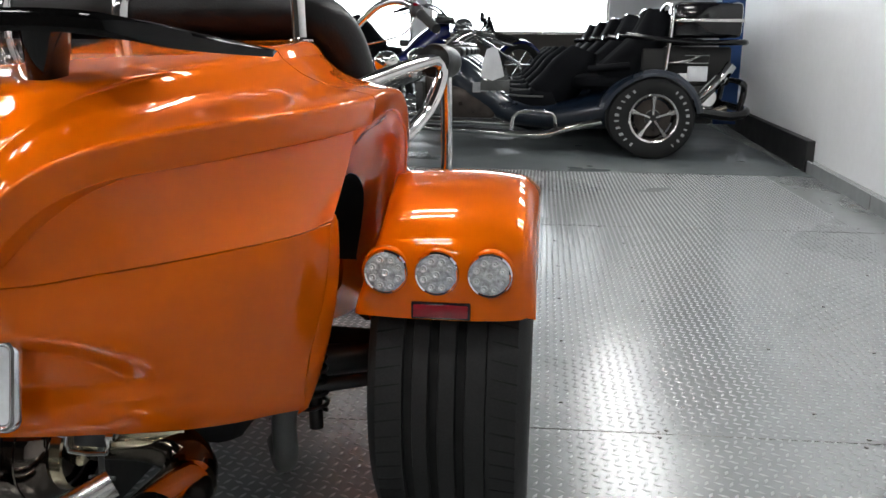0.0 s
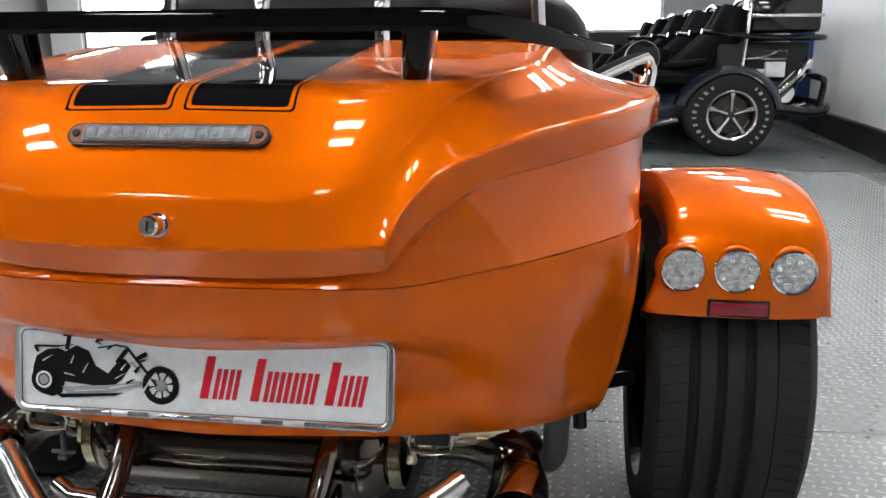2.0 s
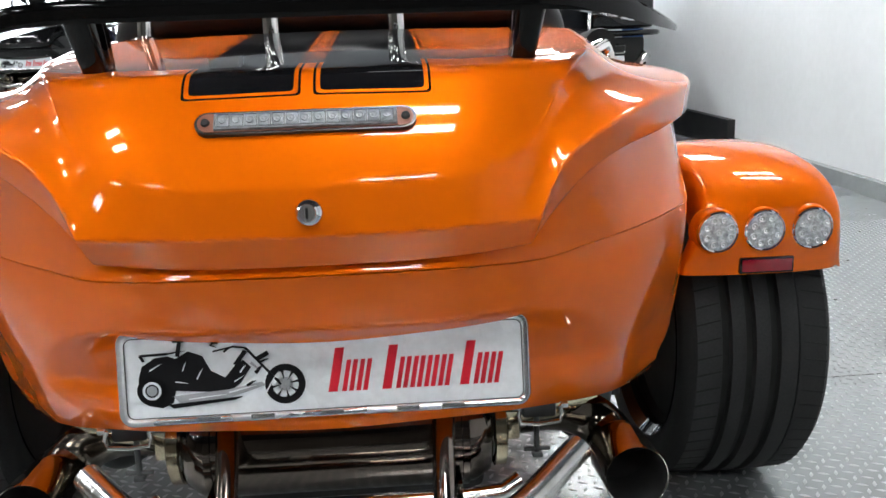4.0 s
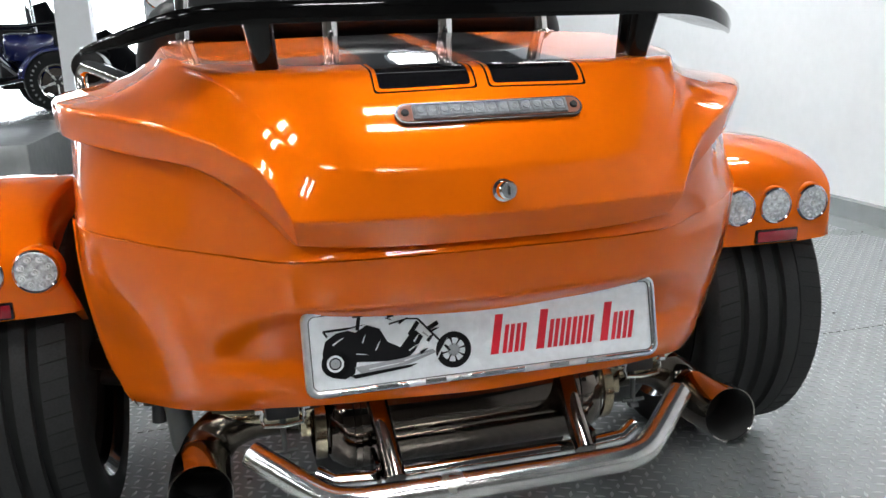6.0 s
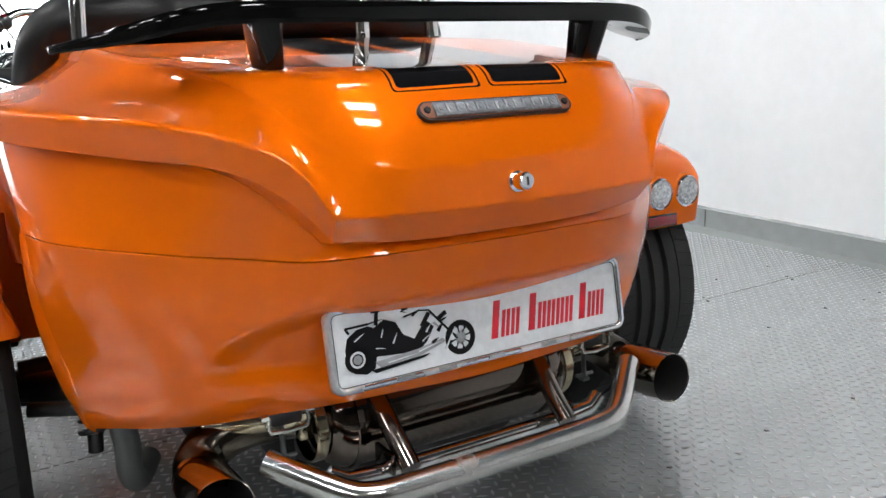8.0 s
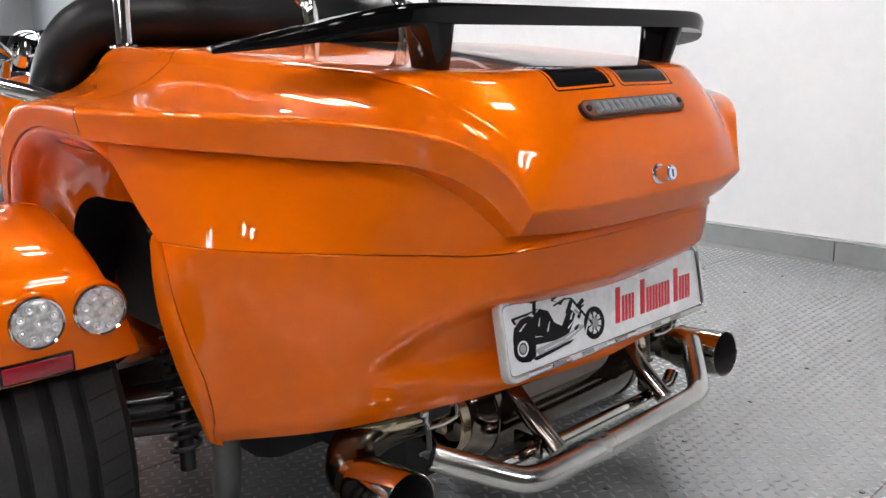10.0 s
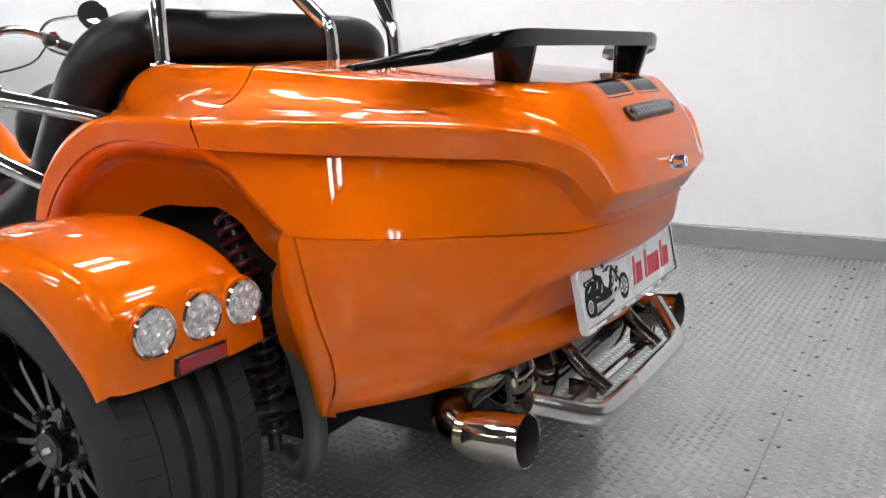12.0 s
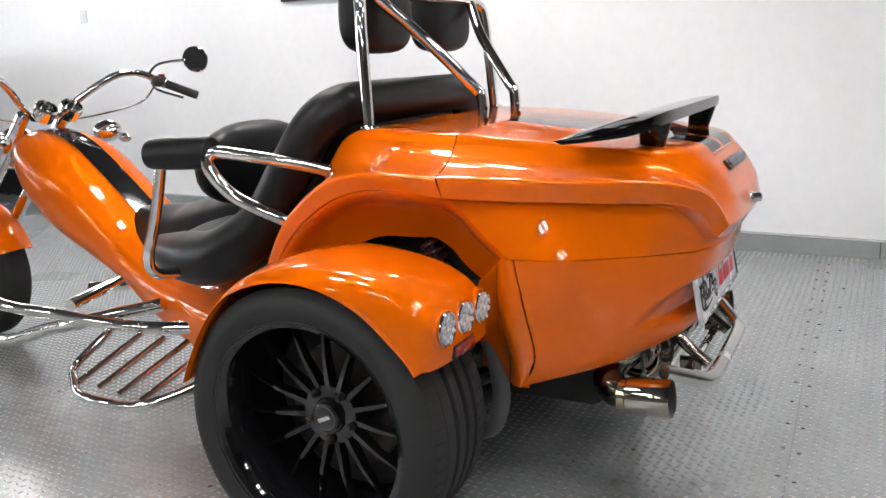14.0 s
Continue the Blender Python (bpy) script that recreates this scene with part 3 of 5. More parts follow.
def fender(s):
    """Rounded mudguard over a rear wheel, flat tail with lamps."""
    prof = [(.618, .536), (.612, .575), (.611, .620), (.622, .660), (.660, .695), (.730, .722), (.830, .738), (.940, .740), (1.050, .722), (1.140, .680), (1.215, .610), (1.275, .520), (1.318, .430)]
    path = spline([Vector((0, y, z)) for y, z in prof], 5)
    rows = []
    for i, p in enumerate(path):
        a = path[max(i - 1, 0)]
        b = path[min(i + 1, len(path) - 1)]
        t = (b - a).normalized()
        n = Vector((0, -t.z, t.y))
        n = n if n.dot(p - Vector((0, .957, .346))) > 0 else -n
        u = i / (len(path) - 1)
        inner = .620 + .042 * math.sin(math.pi * min(1, u / .72)) ** 1.3
        dep = max(.018, (p - Vector((0, .957, .346))).length - .360)
        sec = [(inner + .004, -.10), (inner, -.016), (inner + .030, .002), (.80, .008), (.895, -.001), (.920, -.014), (.932, -.010 - .45 * dep), (.936, -dep), (.926, -dep), (.915, -.012 - .4 * dep), (.89, -.014), (.78, -.006), (inner + .03, -.014), (inner + .014, -.10)]
        hub = (p - Vector((0, .957, .346))).normalized()
        at = [(x, p + n * max(h, -.014) + hub * min(h + .014, 0)) for x, h in spline2(sec, 3)]
        rows.append([(s * x, q.y, q.z) for x, q in at])
    f = make("rear_mudguard", Geo().grid(rows, close_v=True).cap(rows[0]).cap(rows[-1]), orange, trike, "glossy orange mudguard over a rear wheel", angle=45)
    for x in (.681, .768, .857):
        m = Matrix.Translation((s * x, .606, .618)) @ pose(0, 0, 0, 90, 0, 0)
        make("lamp_pod", Geo().lathe([(.0445, -.026), (.0435, -.010), (.0418, -.003), (.040, -.001), (.036, -.002)], 36, m), orange, f)
        lamp = make("tail_light", Geo().lathe([(.030, -.012), (.0375, -.004), (.0385, .004), (.0360, .0075), (.0335, .006)], 40, m), chrome, f, "round clear LED tail light with chrome rim")
        make("lens", Geo().lathe([(.0001, .0075), (.014, .0075), (.028, .0066), (.0335, .005)], 40, m), lamp_clear, lamp)
        for k in range(9):
            r, a = (0, 0) if k == 8 else (.0240, 2 * math.pi * (k + .5) / 8)
            mm = m @ Matrix.Translation((r * math.cos(a), r * math.sin(a), .0072))
            make("led", Geo().lathe([(.0064, 0), (.0058, .0026), (.0040, .0020), (.0022, .0004), (.0001, .0022)], 12, mm), lamp_core, lamp)
    m = Matrix.Translation((s * .775, .606, .553))
    ref = make("reflector", Geo().box((-.051, -.004, -.0155), (.051, .012, .0155), .003, m), gloss_black, f, "dark red reflector in a black frame")
    make("reflector_lens", Geo().box((-.047, -.0065, -.0115), (.047, .0, .0115), .002, m), lens_red, ref)


def spline2(sec, n):
    return [(p.x, p.y) for p in spline([Vector((a, b, 0)) for a, b in sec], n)]


both(fender)


def tyre_geo(r, w, rim, seg, m, tread=True):
    """Low-profile tyre: sidewalls, grooved crown and slits across the shoulders."""
    h = w / 2
    crown = []
    if tread:
        grooves = (-.068, -.022, .026)
        xs = [-.125, -.118]
        for c in grooves:
            xs += [c - .0098, c - .0072, c + .0072, c + .0098]
        xs += [.070, .0708, .0722, .073, .118, .125]
        for i, x in enumerate(xs):
            deep = any(abs(x - c) < .0085 for c in grooves)
            fine = .0704 < x < .0726
            crown.append((r - .004 * (x / .125) ** 2 - (.012 if deep else 0) - (.005 if fine else 0), x * h / .1475))
    else:
        crown = [(r - .006, -.38 * w), (r, -.3 * w), (r, 0), (r, .3 * w), (r - .006, .38 * w)]
    side = [(rim - .004, -h * .86), (rim + .004, -h * .93), (rim + .012, -h * .95), (rim + (r - rim) * .45, -h), (r - .035, -h * .985), (r - .016, -h * .93)]
    prof = side + crown + [(a, -b) for a, b in side[::-1]]
    rows = []
    for i, (q, x) in enumerate(prof):
        rows.append([(q * math.cos(2 * math.pi * k / seg), q * math.sin(2 * math.pi * k / seg), x) for k in range(seg)])
    return Geo().grid(rows, close_v=True, m=m)


def rear_wheel(s):
    c = Vector((s * .782, .957, .346))
    m = Matrix.Translation(c) @ to_x(s)
    rim_r = .262
    wheel = make("rear_wheel", Geo().lathe([(rim_r - .012, .130), (rim_r + .006, .140), (rim_r + .008, .134), (rim_r - .002, .118), (rim_r - .016, .10), (rim_r - .022, .03), (rim_r - .022, -.12), (rim_r, -.14)], 72, m), gloss_black, trike, "deep black alloy wheel with low-profile tyre")
    ty = make("tyre", tyre_geo(.346, .295, rim_r - .004, 144, m), rubber, wheel, "wide low-profile black rubber tyre", angle=30)
    # dark strips on the groove floors, shade put into the colour
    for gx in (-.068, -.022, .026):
        make("tread_groove", Geo().lathe([(.3345 - .004 * (gx / .125) ** 2, gx - .0088), (.3345 - .004 * (gx / .125) ** 2, gx + .0088)], 96, m), groove_shade_rubber, ty)
    # near-black bars, just proud of the tread, painted as the slits' shade
    slit = Geo()
    n = 66
    for k in range(n):
        for side, off in ((1, 0), (-1, .5)):
            a = 2 * math.pi * (k + off) / n
            mm = m @ pose(0, 0, 0, 0, 0, math.degrees(a))
            x0, x1 = side * .080, side * .126
            slit.add([(.3428, -.0010, x0), (.3428, .0010, x0), (.3390, .0105, x1), (.3390, .0068, x1), (.34505, -.0010, x0), (.34505, .0010, x0), (.3427, .0105, x1), (.3427, .0068, x1)],
                     [(4, 5, 6, 7), (0, 3, 2, 1), (0, 1, 5, 4), (1, 2, 6, 5), (2, 3, 7, 6), (3, 0, 4, 7)], mm)
    tagged(make("tread_slit", slit, groove_shade_rubber, ty, smooth=False), kind="stuff")
    make("brake_disc", Geo().lathe([(.06, -.04), (.16, -.04), (.16, -.052), (.06, -.052)], 48, m), dark_steel, wheel)
    make("back_plate", Geo().lathe([(.0001, -.085), (.225, -.085), (.254, -.112)], 48, m), matt_black, wheel)
    for k in range(15):
        a = 2 * math.pi * k / 15
        mm = m @ pose(0, 0, 0, 0, 0, math.degrees(a))
        sp = Geo()
        secs = []
        for r0, wd, z, th in ((.050, .0135, .026, .03), (.085, .0125, .032, .026), (.15, .0095, .038, .022), (.215, .0060, .034, .018), (.247, .0045, .026, .016)):
            secs.append([(r0, -wd, z - th), (r0, -wd * .5, z), (r0, wd * .5, z), (r0, wd, z - th)])
        sp.grid(secs, close_v=True, m=mm)
        make("spoke", sp, gloss_black, wheel, angle=25)
    make("hub", Geo().lathe([(.080, -.01), (.080, .020), (.074, .028), (.046, .030), (.042, .038), (.0001, .038)], 40, m), gloss_black, wheel)
    make("hub_cap", Geo().lathe([(.0385, .036), (.037, .048), (.030, .052), (.0001, .053)], 32, m), gloss_black, wheel)
    make("cap_badge", Geo().lathe([(.029, .0525), (.0001, .0555)], 28, m), satin_black, wheel)
    make("badge_ring", Geo().lathe([(.031, .0515), (.0305, .0535), (.0285, .0540), (.028, .0530)], 32, m), leg_grey, wheel)
    make("badge_mark", Geo().box((-.006, -.019, .0545), (.005, .019, .0562), .001, m @ pose(0, 0, 0, 0, 0, 25)), brushed, wheel)
    for k in range(5):
        a = 2 * math.pi * (k + .5) / 5
        mm = m @ Matrix.Translation((.062 * math.cos(a), .062 * math.sin(a), .026))
        make("wheel_nut", Geo().lathe([(.0095, 0), (.0095, .014), (.006, .019), (.0001, .019)], 6, mm), dark_steel, wheel, smooth=False)
        make("nut_well", Geo().lathe([(.0145, .0052), (.0140, .0022), (.0095, .0024)], 18, mm), matt_black, wheel)


both(rear_wheel)


# number plate in its chrome holder
PM = Matrix.Translation((0, .2005, .5535)) @ pose(0, 0, 0, -10, 0, 0)


def rounded(hw, hh, r, y, n=6):
    """A rounded rectangle in the plate's plane."""
    out = []
    for cx, cz, a0 in ((hw - r, hh - r, 0), (r - hw, hh - r, 90), (r - hw, r - hh, 180), (hw - r, r - hh, 270)):
        out += [(cx + r * math.cos(radians(a0 + 90 * k / n)), y, cz + r * math.sin(radians(a0 + 90 * k / n))) for k in range(n + 1)]
    return out


g = Geo().grid([rounded(.2600, .0530, .010, -.003), rounded(.2615, .0545, .011, -.0062), rounded(.2640, .0570, .013, -.0075), rounded(.2680, .0610, .016, -.0068), rounded(.2700, .0630, .018, -.003), rounded(.2700, .0630, .018, .006)], close_v=True, m=PM)
plate = make("number_plate_holder", g, frame_chrome, trike, "chrome number plate frame")
make("number_plate", Geo().box((-.2635, -.002, -.056), (.2635, .004, .056), 0, PM), white_plate, plate, "white plate with a printed trike and red lettering bars")
for x0 in (-.187, .065):
    make("plate_clip", Geo().box((x0, -.0095, .0505), (x0 + .078, .002, .0600), .002, PM), brushed, plate)
    make("clip_seal", Geo().box((x0 - .004, -.0090, .0602), (x0 + .080, .002, .0655), .001, PM), satin_black, plate)
for x0 in (-.17, -.10, -.01, .09, .15):
    make("plate_tab", Geo().box((x0, -.0090, -.0595), (x0 + .03, -.0055, -.0540), 0, PM), brushed, plate)
make("frame_seal", Geo().grid([rounded(.2588, .0518, .009, -.0038), rounded(.2600, .0530, .010, -.0042)], close_v=True, m=PM), satin_black, plate)


def prism(pts, y=-.0032):
    """A flat printed shape on the plate, drawn in its plane."""
    g = Geo()
    n = len(pts)
    g.add([(x, y, z) for x, z in pts] + [(x, -.0015, z) for x, z in pts], [tuple(range(n)), tuple(range(2 * n - 1, n - 1, -1))] + [(i, (i + 1) % n, n + (i + 1) % n, n + i) for i in range(n)], PM)
    return g


def ring(cx, cz, r0, r1, y=-.0032, n=28):
    rows = [[(cx + r * math.cos(2 * math.pi * k / n), y, cz + r * math.sin(2 * math.pi * k / n)) for k in range(n)] for r in (r0, r1)]
    return Geo().grid(rows, close_v=True, m=PM)


SL = .20


def slanted(x0, x1, z0, z1, y=-.0032):
    """A red bar of the slanted lettering."""
    make("print_bar", prism([(x0 + SL * (z0 + .031), z0), (x1 + SL * (z0 + .031), z0), (x1 + SL * (z1 + .031), z1), (x0 + SL * (z1 + .031), z1)], y), plate_red, plate, smooth=False)


# three groups of bars, each with a taller first one
for x0, count in ((-.002, 2), (.069, 4), (.172, 2)):
    slanted(x0 + .003, x0 + .0150, -.031, .027)
    for k in range(count):
        xk = x0 + .021 + k * .0185
        slanted(xk, xk + .0060, -.031, .0105)
        slanted(xk + .0090, xk + .0150, -.031, .0105)
make("print_shape", prism([(-.243, .0), (-.238, .016), (-.222, .026), (-.205, .028), (-.195, .024), (-.178, .033), (-.160, .026), (-.150, .006), (-.132, -.004), (-.118, .012), (-.108, .018), (-.098, .008), (-.112, -.012), (-.125, -.022), (-.150, -.022), (-.196, -.018), (-.200, -.034), (-.214, -.040), (-.232, -.036), (-.243, -.020)]), plate_black, plate, smooth=False)
make("print_shape", prism([(-.200, -.025), (-.130, -.020), (-.085, -.012), (-.080, -.017), (-.125, -.030), (-.190, -.036)], -.0036), plate_grey, plate, smooth=False)
make("print_shape", prism([(-.207, -.036), (-.180, -.034), (-.110, -.030), (-.12, -.034), (-.200, -.041)], -.0040), plate_black, plate, smooth=False)
for cx, cz, r in ((-.2265, -.0165, .0195), (-.0545, -.0165, .0265)):
    make("print_wheel", ring(cx, cz, r * .66, r), plate_black, plate)
    make("print_wheel", ring(cx, cz, r * .45, r * .62, -.0042), white_plate, plate)
    make("print_wheel", ring(cx, cz, .0003, r * .35, -.0042), plate_grey, plate)
for a, b, t in (((-.060, -.017), (-.104, .034), .0028), ((-.104, .034), (-.120, .036), .002), ((-.120, .036), (-.146, .031), .002), ((-.240, .030), (-.205, .031), .003), ((-.240, .030), (-.235, .022), .003),
                ((-.192, .027), (-.188, .048), .005), ((-.148, .042), (-.139, .043), .004), ((-.09, .018), (-.075, .026), .006), ((-.118, .012), (-.104, .030), .006)):
    d = Vector((b[0] - a[0], b[1] - a[1]))
    n_ = Vector((-d.y, d.x)).normalized() * t / 2
    make("print_line", prism([(a[0] - n_.x, a[1] - n_.y), (b[0] - n_.x, b[1] - n_.y), (b[0] + n_.x, b[1] + n_.y), (a[0] + n_.x, a[1] + n_.y)], -.0044), plate_black, plate, smooth=False)

# light slivers and small dark pieces inside the printed trike
for a, b_, t, col in (((-.228, .010), (-.212, .019), .0018, white_plate), ((-.186, .008), (-.181, .020), .0014, white_plate), ((-.168, -.004), (-.160, .010), .0016, white_plate), ((-.196, -.006), (-.180, -.009), .0012, white_plate),
                      ((-.112, .002), (-.104, .012), .0024, white_plate), ((-.120, -.010), (-.106, -.002), .0016, white_plate), ((-.098, .014), (-.088, .004), .0030, plate_grey), ((-.104, -.016), (-.092, -.010), .0040, plate_black),
                      ((-.092, .000), (-.082, .010), .0050, plate_black), ((-.086, .014), (-.074, .018), .0030, plate_black), ((-.132, .030), (-.118, .038), .0030, plate_black), ((-.150, .040), (-.141, .036), .0020, plate_black),
                      ((-.212, .030), (-.180, .034), .0022, plate_black), ((-.128, -.024), (-.090, -.016), .0020, white_plate), ((-.180, -.030), (-.130, -.026), .0016, white_plate), ((-.082, -.030), (-.062, .002), .0022, white_plate)):
    d = Vector((b_[0] - a[0], b_[1] - a[1]))
    n_ = Vector((-d.y, d.x)).normalized() * t / 2
    make("print_line", prism([(a[0] - n_.x, a[1] - n_.y), (b_[0], b_[1]), (a[0] + d.x * .6 + n_.x, a[1] + d.y * .6 + n_.y), (a[0] + n_.x, a[1] + n_.y)], -.0046), col, plate, smooth=False)
make("print_shape", prism([(-.197, .045), (-.183, .045), (-.181, .052), (-.184, .055), (-.195, .055), (-.198, .052)], -.0040), plate_black, plate, smooth=False)
for k in range(8):
    an = math.pi * k / 4 + .2
    cx, cz = -.0545, -.0165
    make("print_line", prism([(cx + .006 * math.cos(an), cz + .006 * math.sin(an)), (cx + .018 * math.cos(an - .1), cz + .018 * math.sin(an - .1)), (cx + .018 * math.cos(an + .1), cz + .018 * math.sin(an + .1))], -.0045), plate_black, plate, smooth=False)

# lock and high brake light on the lid
LM = Matrix.Translation((0, .119, .778)) @ pose(0, 0, 0, 82, 0, 0)
lock = make("lid_lock", Geo().lathe([(.0155, -.006), (.0165, .001), (.0150, .004), (.0125, .005), (.0125, .024), (.0108, .026), (.0001, .026)], 32, LM), chrome, lid, "round chrome key lock")
make("lock_face", Geo().lathe([(.0106, .0258), (.0100, .0268), (.0001, .0268)], 28, LM), frame_chrome, lock)
make("keyhole", Geo().box((-.0015, -.006, .024), (.0015, .006, .0274), 0, LM), matt_black, lock)
BM = Matrix.Translation((0, .1680, .8765)) @ pose(0, 0, 0, -38, 0, 0)


def stadium(hw, r, y0, y1, n=10):
    pts = [(hw - r + r * math.cos(a), r * math.sin(a)) for a in (math.pi * (k / n - .5) for k in range(n + 1))]
    pts += [(-x, -z) for x, z in pts]
    k = len(pts)
    return Geo().add([(x, y0, z) for x, z in pts] + [(x, y1, z) for x, z in pts], [tuple(range(k)), tuple(range(2 * k - 1, k - 1, -1))] + [(i, (i + 1) % k, k + (i + 1) % k, k + i) for i in range(k)], BM)


brake = make("brake_light", stadium(.131, .0155, -.0085, .006), satin_black, lid, "slim smoked LED high brake light")
make("brake_base", stadium(.1275, .0128, -.0098, -.004), material("copper_tinted_plastic", (.22, .075, .04), .5, .1, 0), brake)
lens_ = make("brake_lens", Geo().box((-.108, -.0135, -.0115), (.108, -.006, .0115), .002, BM), lamp_grey, brake)
for k in range(13):
    x0 = -.1045 + k * .0161
    make("led", Geo().box((x0, -.0143, -.0085), (x0 + .0146, -.0125, .0085), .002, BM), led_grey, lens_)
    make("led_core", Geo().lathe([(.0050, -.001), (.0045, .0010), (.0022, .0004), (.0001, .0012)], 10, BM @ Matrix.Translation((x0 + .0073, -.0144, 0)) @ pose(0, 0, 0, 90, 0, 0)), led_grey, lens_)
for s in (-1, 1):
    make("screw", Geo().lathe([(.0055, 0), (.0045, .003), (.0001, .003)], 16, BM @ Matrix.Translation((s * .118, -.0100, 0)) @ pose(0, 0, 0, 90, 0, 0)), matt_black, brake)

# rear wing
rows = []
WING = [(0, .262, 1.024, .385, 1.008), (.20, .262, 1.024, .385, 1.008), (.33, .266, 1.023, .390, 1.006), (.40, .285, 1.015, .415, .998), (.46, .330, 1.000, .445, .988), (.51, .395, .988, .465, .981), (.545, .455, .980, .478, .978)]
for x, y0, z0, y1, z1 in [(-a, *b) for a, *b in WING[:0:-1]] + WING:
    th = .020 - .013 * max(0, (abs(x) - .42) / .125) ** 1.3
    sec = [(y0, z0), (y0 + .004, z0 + th * .45), (y0 + (y1 - y0) * .45, (z0 + z1) / 2 + th * .75), (y1 - .004, z1 + th * .5), (y1, z1 + th * .35), (y1 - .006, z1 + th * .2), (y0 + (y1 - y0) * .4, z0 * .6 + z1 * .4 - th * .4), (y0 + .004, z0 - th)]
    rows.append([Vector((x, a, b)) for a, b in sec])
long = [spline(c, 6) for c in zip(*rows)]
wing_rows = [[c[i] for c in long] for i in range(len(long[0]))]
wing = make("rear_wing", Geo().grid(wing_rows, close_v=True).cap(wing_rows[0]).cap(wing_rows[-1]), wing_black, trike, "gloss black rear wing on two posts", angle=60)


def wing_post(s):
    rows = []
    for k in range(7):
        t = k / 6
        cx, cy, cz = s * (.281 + .010 * t), .318 - .012 * t, .935 + .075 * t
        hx, hy = .017 + .005 * t, .029 + .011 * t
        rows.append([(cx + hx * math.copysign(abs(math.cos(a)) ** .6, math.cos(a)), cy + hy * math.copysign(abs(math.sin(a)) ** .6, math.sin(a)), cz) for a in (2 * math.pi * j / 24 for j in range(24))])
    make("wing_post", Geo().grid(rows, close_v=True).cap(rows[0]).cap(rows[-1]), wing_black, wing)


both(wing_post)


# exhaust, silencer and nudge bar
SIL = pose(0, 0, 0, 0, 90, 0)
silencer = make("silencer", Geo().lathe([(.0001, -.238), (.042, -.238), (.070, -.226), (.083, -.205), (.086, -.19), (.086, .19), (.083, .205), (.070, .226), (.042, .238), (.0001, .238)], 64, Matrix.Translation((0, .362, .386)) @ SIL), tinted, trike, "polished cylindrical steel silencer, coloured dark for the shade under the tail")
for s in (-1, 1):
    make("silencer_band", Geo().lathe([(.0862, -.006), (.0885, -.005), (.0885, .005), (.0862, .006)], 48, Matrix.Translation((s * .188, .362, .386)) @ SIL), tinted, silencer)
    make("silencer_band", Geo().lathe([(.060, -.010), (.064, -.008), (.064, .008), (.060, .010)], 40, Matrix.Translation((s * .243, .362, .386)) @ SIL), gold, silencer)


